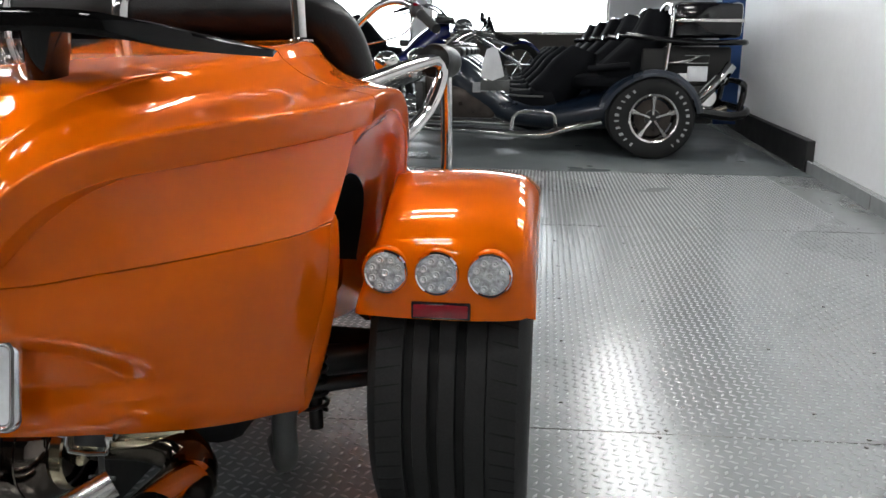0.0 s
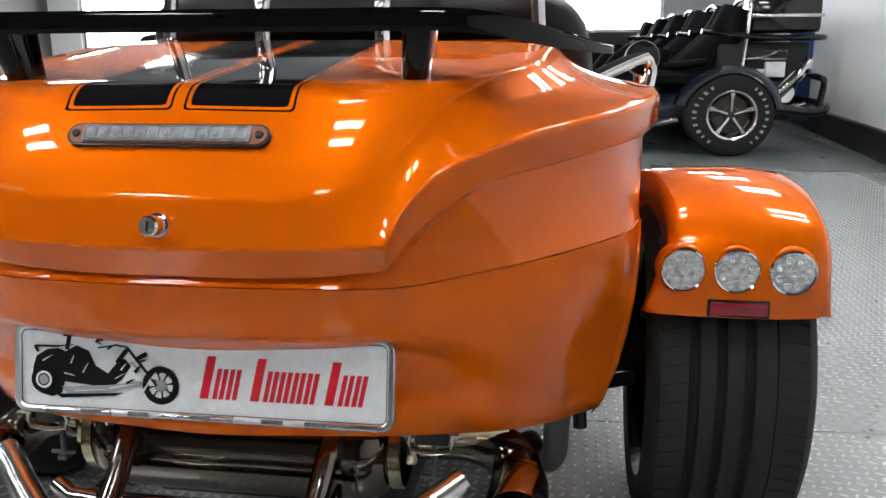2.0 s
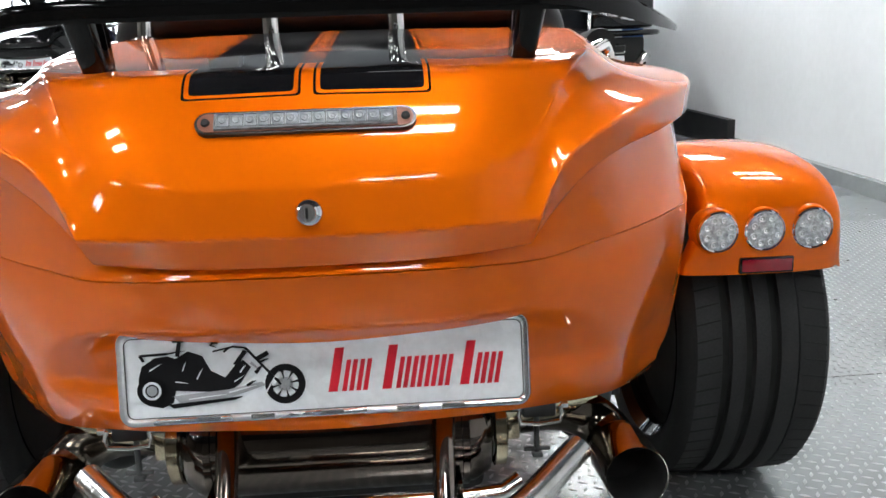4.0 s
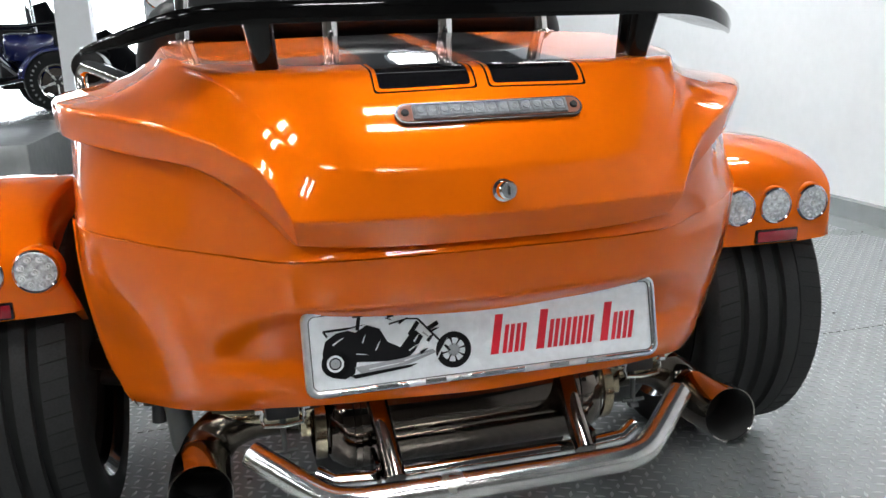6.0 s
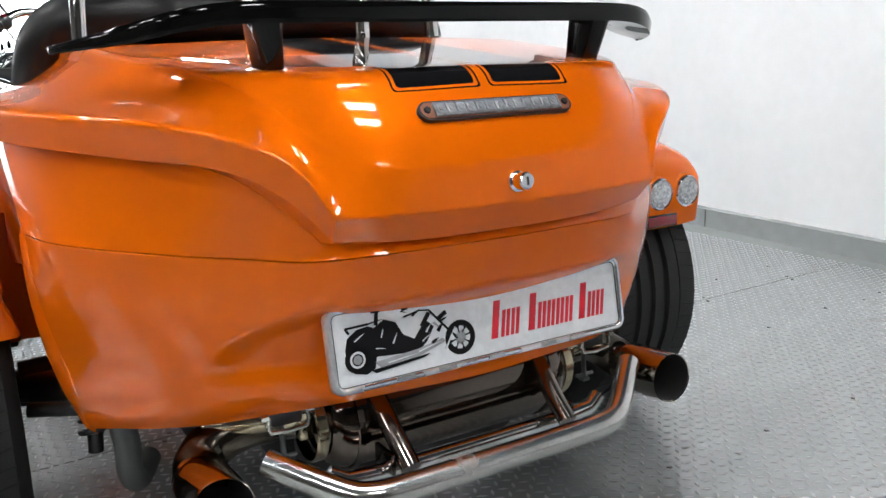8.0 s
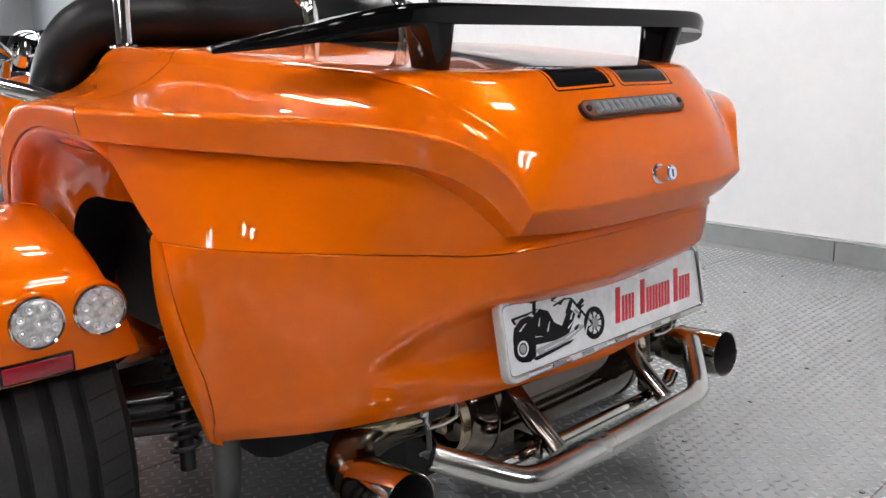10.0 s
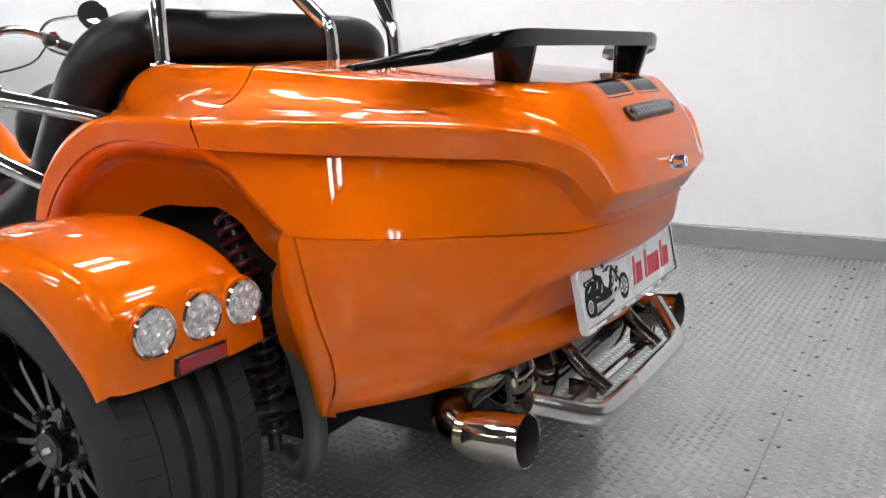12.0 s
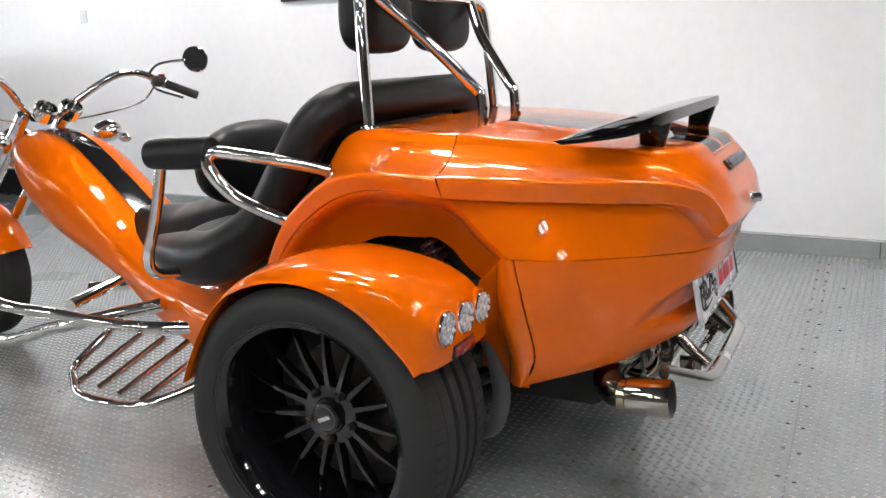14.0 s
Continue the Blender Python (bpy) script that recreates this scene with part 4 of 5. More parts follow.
def tail_pipe(s):
    """Gold-tinted pipe from the silencer's end, elbow and straight-cut tip on one side."""
    tm = Matrix.Translation((s * .427, .226, .352)) @ pose(0, 0, 0, -94, 0, 0)
    tip = make("exhaust_tip", Geo().lathe([(.0445, 0), (.0462, -.0015), (.0468, .003), (.0468, .094), (.0455, .104), (.036, .112)], 56, tm), tip_metal, trike, "polished dark straight-cut exhaust tip")
    make("exhaust_bore", Geo().lathe([(.0446, .0002), (.0435, .10), (.0001, .10)], 48, tm), matt_black, tip)
    make("exhaust_pipe", Geo().tube([(s * .427, .325, .345), (s * .426, .350, .347), (s * .416, .378, .358), (s * .390, .392, .378), (s * .345, .385, .394), (s * .290, .370, .398), (s * .240, .364, .394)], [.037, .039, .040, .038, .035, .032, .032], 28, 8), elbow_shade_metal, trike, "steel exhaust elbow, coloured dark for its shaded place")
    make("pipe_collar", Geo().lathe([(.0375, -.012), (.0405, -.010), (.0405, .010), (.0375, .012)], 36, Matrix.Translation((s * .427, .342, .3455)) @ pose(0, 0, 0, 90, 0, 0)), gold, trike)
    make("upper_pipe", Geo().tube([(s * .395, .40, .405), (s * .35, .372, .412), (s * .29, .352, .414), (s * .235, .352, .410)], [.022, .024, .024, .022], 18, 6), gold, trike)
    for x in (.345, .265):
        make("pipe_clamp", Geo().lathe([(.026, -.007), (.0285, -.005), (.0285, .005), (.026, .007)], 24, Matrix.Translation((s * x, .362 + .13 * (x - .265), .413)) @ pose(0, 0, 0, 0, 90, -14 * s)), gold, trike)
    make("clamp_bolt", Geo().tube([(s * .300, .330, .425), (s * .300, .326, .352)], .0045, 10, 1).tube([(s * .280, .326, .357), (s * .320, .326, .357)], .0035, 8, 1).box((s * .300 - .008, .318, .345), (s * .300 + .008, .334, .353), .002), leg_grey, trike)
    make("flange", Geo().box((s * .262 - .012, .322, .375), (s * .262 + .012, .350, .432), .004).tube([(s * .262 - .018, .318, .425), (s * .262 + .020, .318, .425)], .006, 8, 1), gold, trike)
    make("bar_bracket", Geo().box((s * .30 - .026, .300, .418), (s * .30 + .026, .352, .462), .006), satin_black, trike, "black rubber exhaust mount")
    make("hanger", Geo().tube([(s * .30 - .040, .296, .440), (s * .30 - .030, .296, .438), (s * .30 - .029, .294, .415), (s * .30 + .029, .294, .415), (s * .30 + .030, .296, .438), (s * .30 + .040, .296, .440)], .0034, 8, 2), brushed, trike)
    for dx in (-.036, .036):
        make("hanger_nut", Geo().lathe([(.006, -.005), (.006, .005), (.0001, .005)], 6, Matrix.Translation((s * .30 + dx, .296, .440)) @ SIL), brushed, trike, smooth=False)
    make("bar_strut", Geo().tube([(s * .158, .330, .452), (s * .156, .285, .430), (s * .152, .235, .385), (s * .150, .190, .350)], .0165, 16, 5), strut_metal, trike)
    make("strut_gusset", Geo().box((s * .172 - .004, .205, .338), (s * .172 + .004, .262, .372), .002), tinted, trike)
    make("stand_leg", Geo().tube([(s * .440, .740, .60), (s * .478, .690, .50), (s * .487, .655, .39), (s * .478, .652, .305), (s * .474, .672, .235), (s * .455, .715, .198), (s * .42, .79, .20)], .0235, 16, 6), leg_grey, trike, "bent grey steel stand leg")


both(tail_pipe)
make("nudge_bar", Geo().tube([(-.352, .262, .388), (-.325, .240, .375), (-.26, .188, .345), (-.225, .172, .338), (-.17, .168, .336), (0, .166, .336), (.17, .168, .336), (.225, .172, .338), (.26, .188, .345), (.325, .240, .375), (.352, .262, .388)], .0205, 24, 5), brushed, trike, "polished steel tube nudge bar")
make("cross_bar", Geo().tube([(-.262, .246, .350), (-.235, .238, .336), (-.17, .236, .332), (.17, .236, .332), (.235, .238, .336), (.262, .246, .350)], .0135, 16, 1), chrome, trike)


# running gear seen inside the arches
def coil(s, base, top, r, turns, wire, mat, name):
    b, t = Vector(base), Vector(top)
    d = (t - b).normalized()
    u = d.orthogonal().normalized()
    v = d.cross(u)
    n = turns * 12
    pts = [b.lerp(t, k / n) + r * (math.cos(2 * math.pi * k / 12) * u + math.sin(2 * math.pi * k / 12) * v) for k in range(n + 1)]
    damper = make("damper", Geo().tube([b - d * .03, t + d * .03], r * .55, 14, 1), satin_black, trike)
    make(name, Geo().tube(pts, wire, 7, 1), mat, damper)


def running_gear(s):
    coil(s, (s * .520, .72, .30), (s * .505, .75, .54), .025, 11, .0045, satin_black, "coil_spring")
    coil(s, (s * .475, .80, .58), (s * .465, .85, .72), .026, 6, .006, spring_red, "coil_spring")
    make("swing_arm", Geo().tube([(s * .30, .80, .36), (s * .45, .88, .34), (s * .66, .957, .346)], .034, 14, 4), satin_black, trike)
    make("track_rod", Geo().tube([(s * .35, .66, .34), (s * .62, .76, .36)], .014, 10, 1), satin_black, trike)


both(running_gear)
# added block that keeps light off the floor, in place of the engine's underside
make("belly_pan", Geo().box((-.34, .78, .17), (.34, 1.55, .30), .05), matt_black, trike)
make("rear_axle", Geo().tube([(-.62, .957, .346), (-.30, .95, .33), (.30, .95, .33), (.62, .957, .346)], [.045, .07, .07, .045], 18, 3), matt_black, trike)


# roll hoops with head rests
def hoop(s):
    make("roll_bar", Geo().tube([(s * .416, 1.05, .985), (s * .405, 1.06, 1.15), (s * .392, 1.07, 1.30), (s * .37, 1.08, 1.345), (s * .30, 1.085, 1.36), (0, 1.09, 1.36)], .0165, 16, 6), chrome, trike, "chrome roll bar tube")
    make("roll_brace", Geo().tube([(s * .121, .845, .97), (s * .121, .848, 1.06), (s * .130, .872, 1.095), (s * .20, .99, 1.235), (s * .30, 1.075, 1.345)], .0165, 16, 6), chrome, trike, "chrome brace of the roll bar")
    make("bar_foot", Geo().lathe([(.030, 0), (.029, .004), (.018, .008)], 24, Matrix.Translation((s * .416, 1.05, .999))), chrome, trike)


both(hoop)


def head_rest(s):
    make("head_rest", Geo().blob((s * .20, 1.14, 1.30), (.15, .06, .105), None, 26, 14, 3.2), leather, trike, "black padded vinyl head rest")


both(head_rest)

# seats
make("passenger_backrest", Geo().tube([(-.47, 1.36, .78), (-.475, 1.27, .90), (-.455, 1.195, 1.01), (-.38, 1.155, 1.055), (-.2, 1.15, 1.06), (0, 1.15, 1.06), (.2, 1.15, 1.06), (.38, 1.155, 1.055), (.455, 1.195, 1.01), (.475, 1.27, .90), (.47, 1.36, .78)], .062, 20, 6), leather, trike, "black vinyl passenger backrest bolster")
make("back_cushion", Geo().blob((0, 1.27, .86), (.44, .10, .24), Matrix.Translation((0, 0, 0)), 30, 16, 3.5), leather, trike)
make("passenger_seat", Geo().blob((0, 1.58, .60), (.46, .31, .085), None, 34, 14, 3.5), leather, trike, "black vinyl passenger bench")


def side_bolster(s):
    make("seat_bolster", Geo().tube([(s * .47, 1.31, .84), (s * .475, 1.40, .72), (s * .49, 1.55, .625), (s * .44, 1.74, .60), (s * .38, 1.90, .60)], [.055, .075, .085, .08, .05], 18, 6), leather, trike)


both(side_bolster)
make("driver_backrest", Geo().blob((0, 1.80, .845), (.29, .08, .145), pose(0, 0, 0), 28, 14, 2.3), leather, trike, "black vinyl driver backrest")
make("driver_seat", Geo().tube([(0, 1.74, .66), (0, 1.90, .54), (0, 2.10, .50), (0, 2.28, .54), (0, 2.44, .60)], [.15, .20, .19, .14, .06], 22, 6), leather, trike, "black vinyl driver saddle")

# tank and slim front body
SPINE = [(1.22, .46, .30, .62), (1.45, .48, .20, .56), (1.70, .44, .17, .52), (1.95, .34, .21, .50), (2.15, .27, .28, .52), (2.32, .22, .36, .60), (2.50, .21, .44, .76), (2.68, .22, .54, .90), (2.84, .19, .66, .955), (2.96, .12, .76, .94), (3.02, .05, .80, .90)]
cross = []
for y, hw, z0, z1 in SPINE:
    cz, hz = (z0 + z1) / 2, (z1 - z0) / 2
    cross.append([Vector((hw * math.copysign(abs(math.cos(a)) ** .75, math.cos(a)), y, cz + hz * math.copysign(abs(math.sin(a)) ** .75, math.sin(a)))) for a in (2 * math.pi * k / 32 for k in range(32))])
long = [spline(c, 5) for c in zip(*cross)]
rows = [[c[i] for c in long] for i in range(len(long[0]))]
make("front_body", Geo().grid(rows, close_v=True).cap(rows[0]).cap(rows[-1]), orange, trike, "orange tank and slim front bodywork")
rows = []
for y, hw, z0, z1 in SPINE[5:10]:
    rows.append([(x, y, z1 + .006 - .035 * (abs(x) / max(hw, .01)) ** 2 * (abs(x) > 0)) for x in (-.055, -.04, 0, .04, .055)])
make("tank_panel", Geo().grid([[c[i] for c in [spline(q, 4) for q in zip(*rows)]] for i in range(17)]), gloss_black, trike, "black dash panel on the tank")


def bridge(s):
    rows = [[(s * x, y, z) for x, y, z in r] for r in (
        [(.42, 1.20, .60), (.52, 1.22, .64), (.62, 1.20, .66)], [(.42, 1.30, .52), (.52, 1.32, .54), (.62, 1.29, .53)], [(.40, 1.42, .40), (.50, 1.40, .40), (.62, 1.345, .40)], [(.38, 1.5, .28), (.48, 1.46, .29), (.60, 1.36, .32)])]
    make("side_panel", Geo().grid([[c[i] for c in [spline(q, 5) for q in zip(*[spline(r, 5) for r in rows])]] for i in range(16)]), orange, trike)
    make("grab_rail", Geo().tube([(s * .47, 1.10, .875), (s * .52, 1.17, .905), (s * .635, 1.335, .951), (s * .668, 1.382, .954), (s * .678, 1.388, .918), (s * .655, 1.335, .843), (s * .615, 1.23, .785), (s * .57, 1.15, .745)], .0175, 16, 6), chrome, trike, "chrome passenger grab rail")
    make("arm_rest", Geo().tube([(s * .658, 1.392, .956), (s * .660, 1.404, .956), (s * .668, 1.58, .950), (s * .668, 1.593, .950)], [.034, .043, .043, .034], 20, 3), leather, trike, "black padded arm rest")
    make("arm_support", Geo().tube([(s * .668, 1.565, .94), (s * .668, 1.61, .78), (s * .662, 1.665, .655), (s * .635, 1.675, .60), (s * .56, 1.68, .582), (s * .46, 1.68, .578)], .0165, 14, 6), chrome, trike, "chrome arm rest tube")
    make("frame_tube", Geo().tube([(s * .38, 1.80, .34), (s * .45, 2.0, .34), (s * .46, 2.35, .348), (s * .46, 2.7, .363), (s * .30, 3.15, .42)], .022, 14, 6), chrome, trike)
    make("frame_tube", Geo().tube([(s * .36, 1.95, .40), (s * .45, 2.20, .345), (s * .46, 2.45, .280), (s * .45, 2.72, .205), (s * .28, 3.1, .19)], .024, 14, 6), chrome, trike)
    make("foot_peg", Geo().tube([(s * .44, 2.05, .50), (s * .52, 2.04, .49), (s * .67, 2.02, .475)], [.012, .020, .020], 14, 1), chrome, trike)
    step = make("foot_step", Geo().tube([(s * .46, 1.50, .31), (s * .60, 1.60, .245), (s * .725, 1.68, .222), (s * .752, 1.76, .218), (s * .742, 1.93, .218), (s * .67, 2.05, .222), (s * .585, 2.14, .235), (s * .44, 2.12, .32)], .0145, 12, 5), chrome, trike, "chrome tube foot step")
    for k in range(4):
        y = 1.66 + .105 * k
        make("step_bar", Geo().tube([(s * .45, y, .318), (s * (.715 - .015 * k), y + .055, .222)], .010, 10, 1), chrome, step)
    make("handlebar", Geo().tube([(0, 2.90, 1.00), (s * .06, 2.89, 1.01), (s * .14, 2.84, 1.07), (s * .26, 2.76, 1.155), (s * .36, 2.71, 1.165), (s * .44, 2.65, 1.12), (s * .51, 2.55, 1.065)], .0155, 14, 6), chrome, trike, "chrome handlebar")
    make("grip", Geo().tube([(s * .445, 2.643, 1.115), (s * .52, 2.535, 1.058)], .0185, 16, 1), rubber, trike)
    make("switch_pod", Geo().blob((s * .425, 2.66, 1.128), (.03, .03, .025), None, 16, 10, 3), satin_black, trike)
    make("switch_button", Geo().box((s * .425 - .010, 2.632, 1.146), (s * .425 + .010, 2.652, 1.158), .002), lens_red, trike)
    make("grip_ring", Geo().tube([(s * .438, 2.653, 1.120), (s * .447, 2.640, 1.114)], .0215, 16, 1), chrome, trike)
    make("brake_lever", Geo().tube([(s * .41, 2.69, 1.125), (s * .45, 2.70, 1.09), (s * .52, 2.62, 1.05)], .006, 8, 4), chrome, trike)
    make("cable", Geo().tube([(s * .42, 2.68, 1.11), (s * .36, 2.72, 1.04), (s * .20, 2.80, 1.00), (s * .10, 2.92, .98)], .004, 8, 6), chrome, trike)
    mir = make("wing_mirror", Geo().lathe([(.0001, -.024), (.030, -.020), (.052, -.008), (.057, .0), (.053, .003)], 32, Matrix.Translation((s * .54, 2.545, 1.215)) @ pose(0, 0, 0, 82.5, 0, -30.5 * s)), chrome, trike, "round chrome mirror")
    make("mirror_face", Geo().lathe([(max(.0001, .0053 * k), .0042 - .52 * (.0053 * k) ** 2) for k in range(11)], 40, Matrix.Translation((s * .54, 2.545, 1.215)) @ pose(0, 0, 0, 82.5, 0, -30.5 * s)), mirror_glass, mir)
    make("mirror_stem", Geo().tube([(s * .40, 2.70, 1.15), (s * .44, 2.67, 1.20), (s * .52, 2.575, 1.215)], .006, 8, 4), chrome, mir)
    make("gauge", Geo().lathe([(.0001, -.04), (.038, -.035), (.045, .0), (.045, .022), (.040, .028)], 28, Matrix.Translation((s * .06, 2.80, 1.03)) @ pose(0, 0, 0, 40, 0, 0)), chrome, trike)
    make("spot_lamp", Geo().blob((s * .27, 2.84, .925), (.052, .070, .050), None, 20, 12), chrome, trike)
    make("turn_signal", Geo().blob((s * .38, 2.86, .885), (.022, .035, .022), None, 16, 10), chrome, trike)
    make("fork_leg", Geo().tube([(s * .10, 2.88, 1.02), (s * .10, 3.50, .33)], .026, 16, 1), chrome, trike)


both(bridge)
fw = make("front_wheel", Geo().lathe([(.19, .05), (.205, .055), (.205, -.055), (.19, -.05)], 48, Matrix.Translation((0, 3.5, .31)) @ to_x(1), close=True), chrome, trike)
make("tyre", tyre_geo(.31, .13, .20, 72, Matrix.Translation((0, 3.5, .31)) @ to_x(1), False), rubber, fw)
for k in range(5):
    make("spoke", Geo().box((.03, -.018, -.015), (.2, .018, .015), .006, Matrix.Translation((0, 3.5, .31)) @ to_x(1) @ pose(0, 0, 0, 0, 0, 72 * k)), chrome, fw)
make("hub", Geo().lathe([(.0001, -.06), (.045, -.06), (.045, .06), (.0001, .06)], 24, Matrix.Translation((0, 3.5, .31)) @ to_x(1)), chrome, fw)
rows = []
for k in range(25):
    a = radians(20 + 165 * k / 24)
    rows.append([(x, 3.5 - (.345 + h) * math.cos(a), .31 + (.345 + h) * math.sin(a)) for x, h in ((-.085, -.06), (-.08, -.02), (-.05, 0), (0, .006), (.05, 0), (.08, -.02), (.085, -.06))])
make("front_mudguard", Geo().grid(rows), orange, trike)
make("head_lamp", Geo().lathe([(.0001, -.09), (.05, -.08), (.085, -.03), (.09, .02), (.082, .03), (.0001, .034)], 32, Matrix.Translation((0, 3.06, .88)) @ pose(0, 0, 0, -90, 0, 0)), chrome, trike)
# ---- other trikes parked across the showroom ----
def parked_trike(paint, at, turn, group="parked trikes", label="", boxed=True):
    """A long trike with its front to -x; the rear axle stands over the origin."""
    def put(name, g, *rest, **more):
        g.v = [(x if x > -.2 else -.2 + (x + .2) * 1.3, y, z) for x, y, z in g.v]
        return make(name, g, *rest, **more)

    t = thing("parked_trike", label, "motor trike", (0, 0, 0), group)
    for s in (-1, 1):
        m = Matrix.Translation((0, s * .66, .375)) @ pose(0, 0, 0, -90 * s, 0, 0)
        w = make("rear_wheel", Geo().lathe([(.196, .085), (.205, .108), (.222, .116), (.228, .112), (.228, -.11), (.205, -.10), (.19, .06)], 40, m, True), brushed, t, "bright five-spoke alloy wheel")
        put("tyre", tyre_geo(.375, .25, .222, 56, m, False), dark_rubber, w)
        for k in range(5):
            mm = m @ pose(0, 0, 0, 0, 0, 72 * k + 18)
            put("spoke", Geo().grid([[(.03, -.020, .04), (.03, -.010, .075), (.03, .010, .075), (.03, .020, .04)], [(.12, -.017, .045), (.12, -.009, .085), (.12, .009, .085), (.12, .017, .045)], [(.215, -.034, .06), (.215, -.022, .095), (.215, .022, .095), (.215, .034, .06)]], close_v=True, m=mm), brushed, w)
        put("hub", Geo().lathe([(.075, .03), (.072, .050), (.055, .056), (.040, .052), (.0001, .052)], 24, m), satin_black, w)
        put("brake_disc", Geo().lathe([(.0001, .01), (.17, .01)], 30, m), dark_steel, w)
        for k in range(20):
            ang = (-52 + 11.5 * k) if k < 10 else (128 + 11.5 * (k - 10))
            mm = m @ pose(0, 0, 0, 0, 0, ang)
            put("tyre_mark", Geo().box((.288, -.011, .1245), (.318, .003 + .006 * (k % 3), .1268), 0, mm), mark_grey, w, smooth=False)
        rows = []
        for k in range(17):
            a = radians(8 + 160 * k / 16)
            rows.append([((.44 + h) * math.cos(a), s * y, .375 + (.44 + h) * math.sin(a)) for y, h in ((.52, -.02), (.54, 0), (.66, .012), (.77, 0), (.80, -.03), (.80, -.06))])
        put("mudguard", Geo().grid(rows), paint, t)
        put("side_pipe", Geo().tube([(-.40, s * .62, .33), (-.62, s * .62, .27), (-.85, s * .60, .19), (-1.3, s * .5, .21), (-1.9, s * .35, .24), (-2.2, s * .2, .30)], .032, 12, 5), chrome, t)
        put("foot_step", Geo().tube([(-.72, s * .55, .24), (-.76, s * .62, .40), (-1.0, s * .62, .40), (-1.05, s * .55, .24)], .014, 10, 3), chrome, t)
        put("exhaust_tip", Geo().tube([(.42, s * .38, .50), (.62, s * .42, .72), (.72, s * .42, .86)], .055, 14, 3), chrome, t)
        put("handlebar", Geo().tube([(-1.62, 0, .95), (-1.60, s * .10, .98), (-1.42, s * .28, 1.14), (-1.20, s * .38, 1.12), (-1.05, s * .42, 1.08)], .015, 10, 5), chrome, t)
        put("grip", Geo().tube([(-1.18, s * .385, 1.12), (-1.03, s * .425, 1.075)], .02, 10, 1), dark_rubber, t)
        put("wing_mirror", Geo().blob((-1.28, s * .50, 1.27), (.02, .06, .05), None, 14, 8), gloss_black, t)
        put("fork_leg", Geo().tube([(-1.58, s * .10, 1.0), (-2.42, s * .10, .33)], .027, 12, 1), chrome, t)
        put("arm_rest", Geo().tube([(-.50, s * .33, .80), (-.20, s * .35, .84)], .035, 12, 1), seat_black, t)
    cross = []
    for x, hw, z0, z1 in ((.40, .40, .35, .62), (.1, .44, .32, .78), (-.3, .42, .22, .66), (-.7, .34, .20, .48), (-1.05, .26, .24, .50), (-1.25, .22, .34, .72), (-1.45, .20, .46, .90), (-1.62, .12, .60, .92)):
        cross.append([Vector((x, hw * math.copysign(abs(math.cos(a)) ** .8, math.cos(a)), (z0 + z1) / 2 + (z1 - z0) / 2 * math.copysign(abs(math.sin(a)) ** .8, math.sin(a)))) for a in (2 * math.pi * k / 20 for k in range(20))])
    long = [spline(c, 4) for c in zip(*cross)]
    rows = [[c[i] for c in long] for i in range(len(long[0]))]
    put("body", Geo().grid(rows, close_v=True).cap(rows[0]).cap(rows[-1]), paint, t)
    put("engine", Geo().box((.05, -.36, .30), (.60, .36, .66), .03).box((.10, -.30, .66), (.74, .30, 1.02), .03).box((-.1, -.42, .62), (.12, .42, 1.0), .03), matt_black, t)
    put("fuel_can", Geo().box((.34, -.37, .70), (.52, -.31, .84), .01), bag_white, t)
    put("heat_shield", Geo().tube([(.10, -.36, .86), (.30, -.38, .88), (.46, -.36, .95)], .014, 8, 3).tube([(.30, -.38, .94), (.52, -.38, .94), (.52, -.38, .87), (.30, -.38, .87)], .008, 8, 1), brushed, t)
    put("exhaust_manifold", Geo().tube([(.20, -.44, .42), (.45, -.46, .40), (.70, -.44, .46)], .028, 10, 4), steel, t)
    for s in (-1, 1):
        put("engine_cover", Geo().box((.12, s * .30 - .07, .62), (.34, s * .30 + .07, .78), .02), brushed, t)
    put("belt_cover", Geo().lathe([(.0001, .03), (.09, .03), (.1, 0)], 24, Matrix.Translation((.52, -.36, .55)) @ pose(0, 0, 0, 90, 0, 0)), chrome, t)
    put("rear_bumper", Geo().tube([(.30, -.70, .45), (.70, -.66, .40), (.86, -.5, .44), (.86, .5, .44), (.70, .66, .40), (.30, .70, .45)], .045, 12, 4), gloss_black, t)
    put("rear_frame", Geo().tube([(.80, -.52, .44), (.83, -.52, .62), (.80, -.50, .70), (.80, .50, .70), (.83, .52, .62), (.80, .52, .44)], .03, 10, 4), gloss_black, t)
    put("driver_seat", Geo().tube([(-.72, 0, .46), (-.92, 0, .40), (-1.12, 0, .46)], [.22, .22, .12], 16, 5), seat_black, t)
    put("driver_backrest", Geo().tube([(-.80, 0, .52), (-.69, 0, .66), (-.60, 0, .82), (-.52, 0, .98)], [.18, .18, .17, .11], 16, 5), seat_black, t)
    put("passenger_seat", Geo().blob((-.36, 0, .68), (.26, .36, .09), None, 22, 12, 3), seat_black, t)
    for s in (-1, 1):
        put("passenger_backrest", Geo().tube([(-.36, s * .18, .68), (-.18, s * .18, .84), (-.02, s * .18, 1.06), (.07, s * .18, 1.34)], [.15, .18, .17, .12], 16, 5), seat_black, t)
        put("seat_piping", Geo().tube([(-.26, s * .31, .80), (-.06, s * .31, 1.02), (.06, s * .29, 1.28)], .006, 8, 4), leg_grey, t)
    put("seat_piping", Geo().tube([(-1.14, -.20, .56), (-1.0, -.235, .535), (-.82, -.235, .53)], .009, 8, 4), leg_grey, t)
    put("tank_panel", Geo().box((-1.30, -.222, .58), (-1.08, -.206, .68), .004), leg_grey, t)
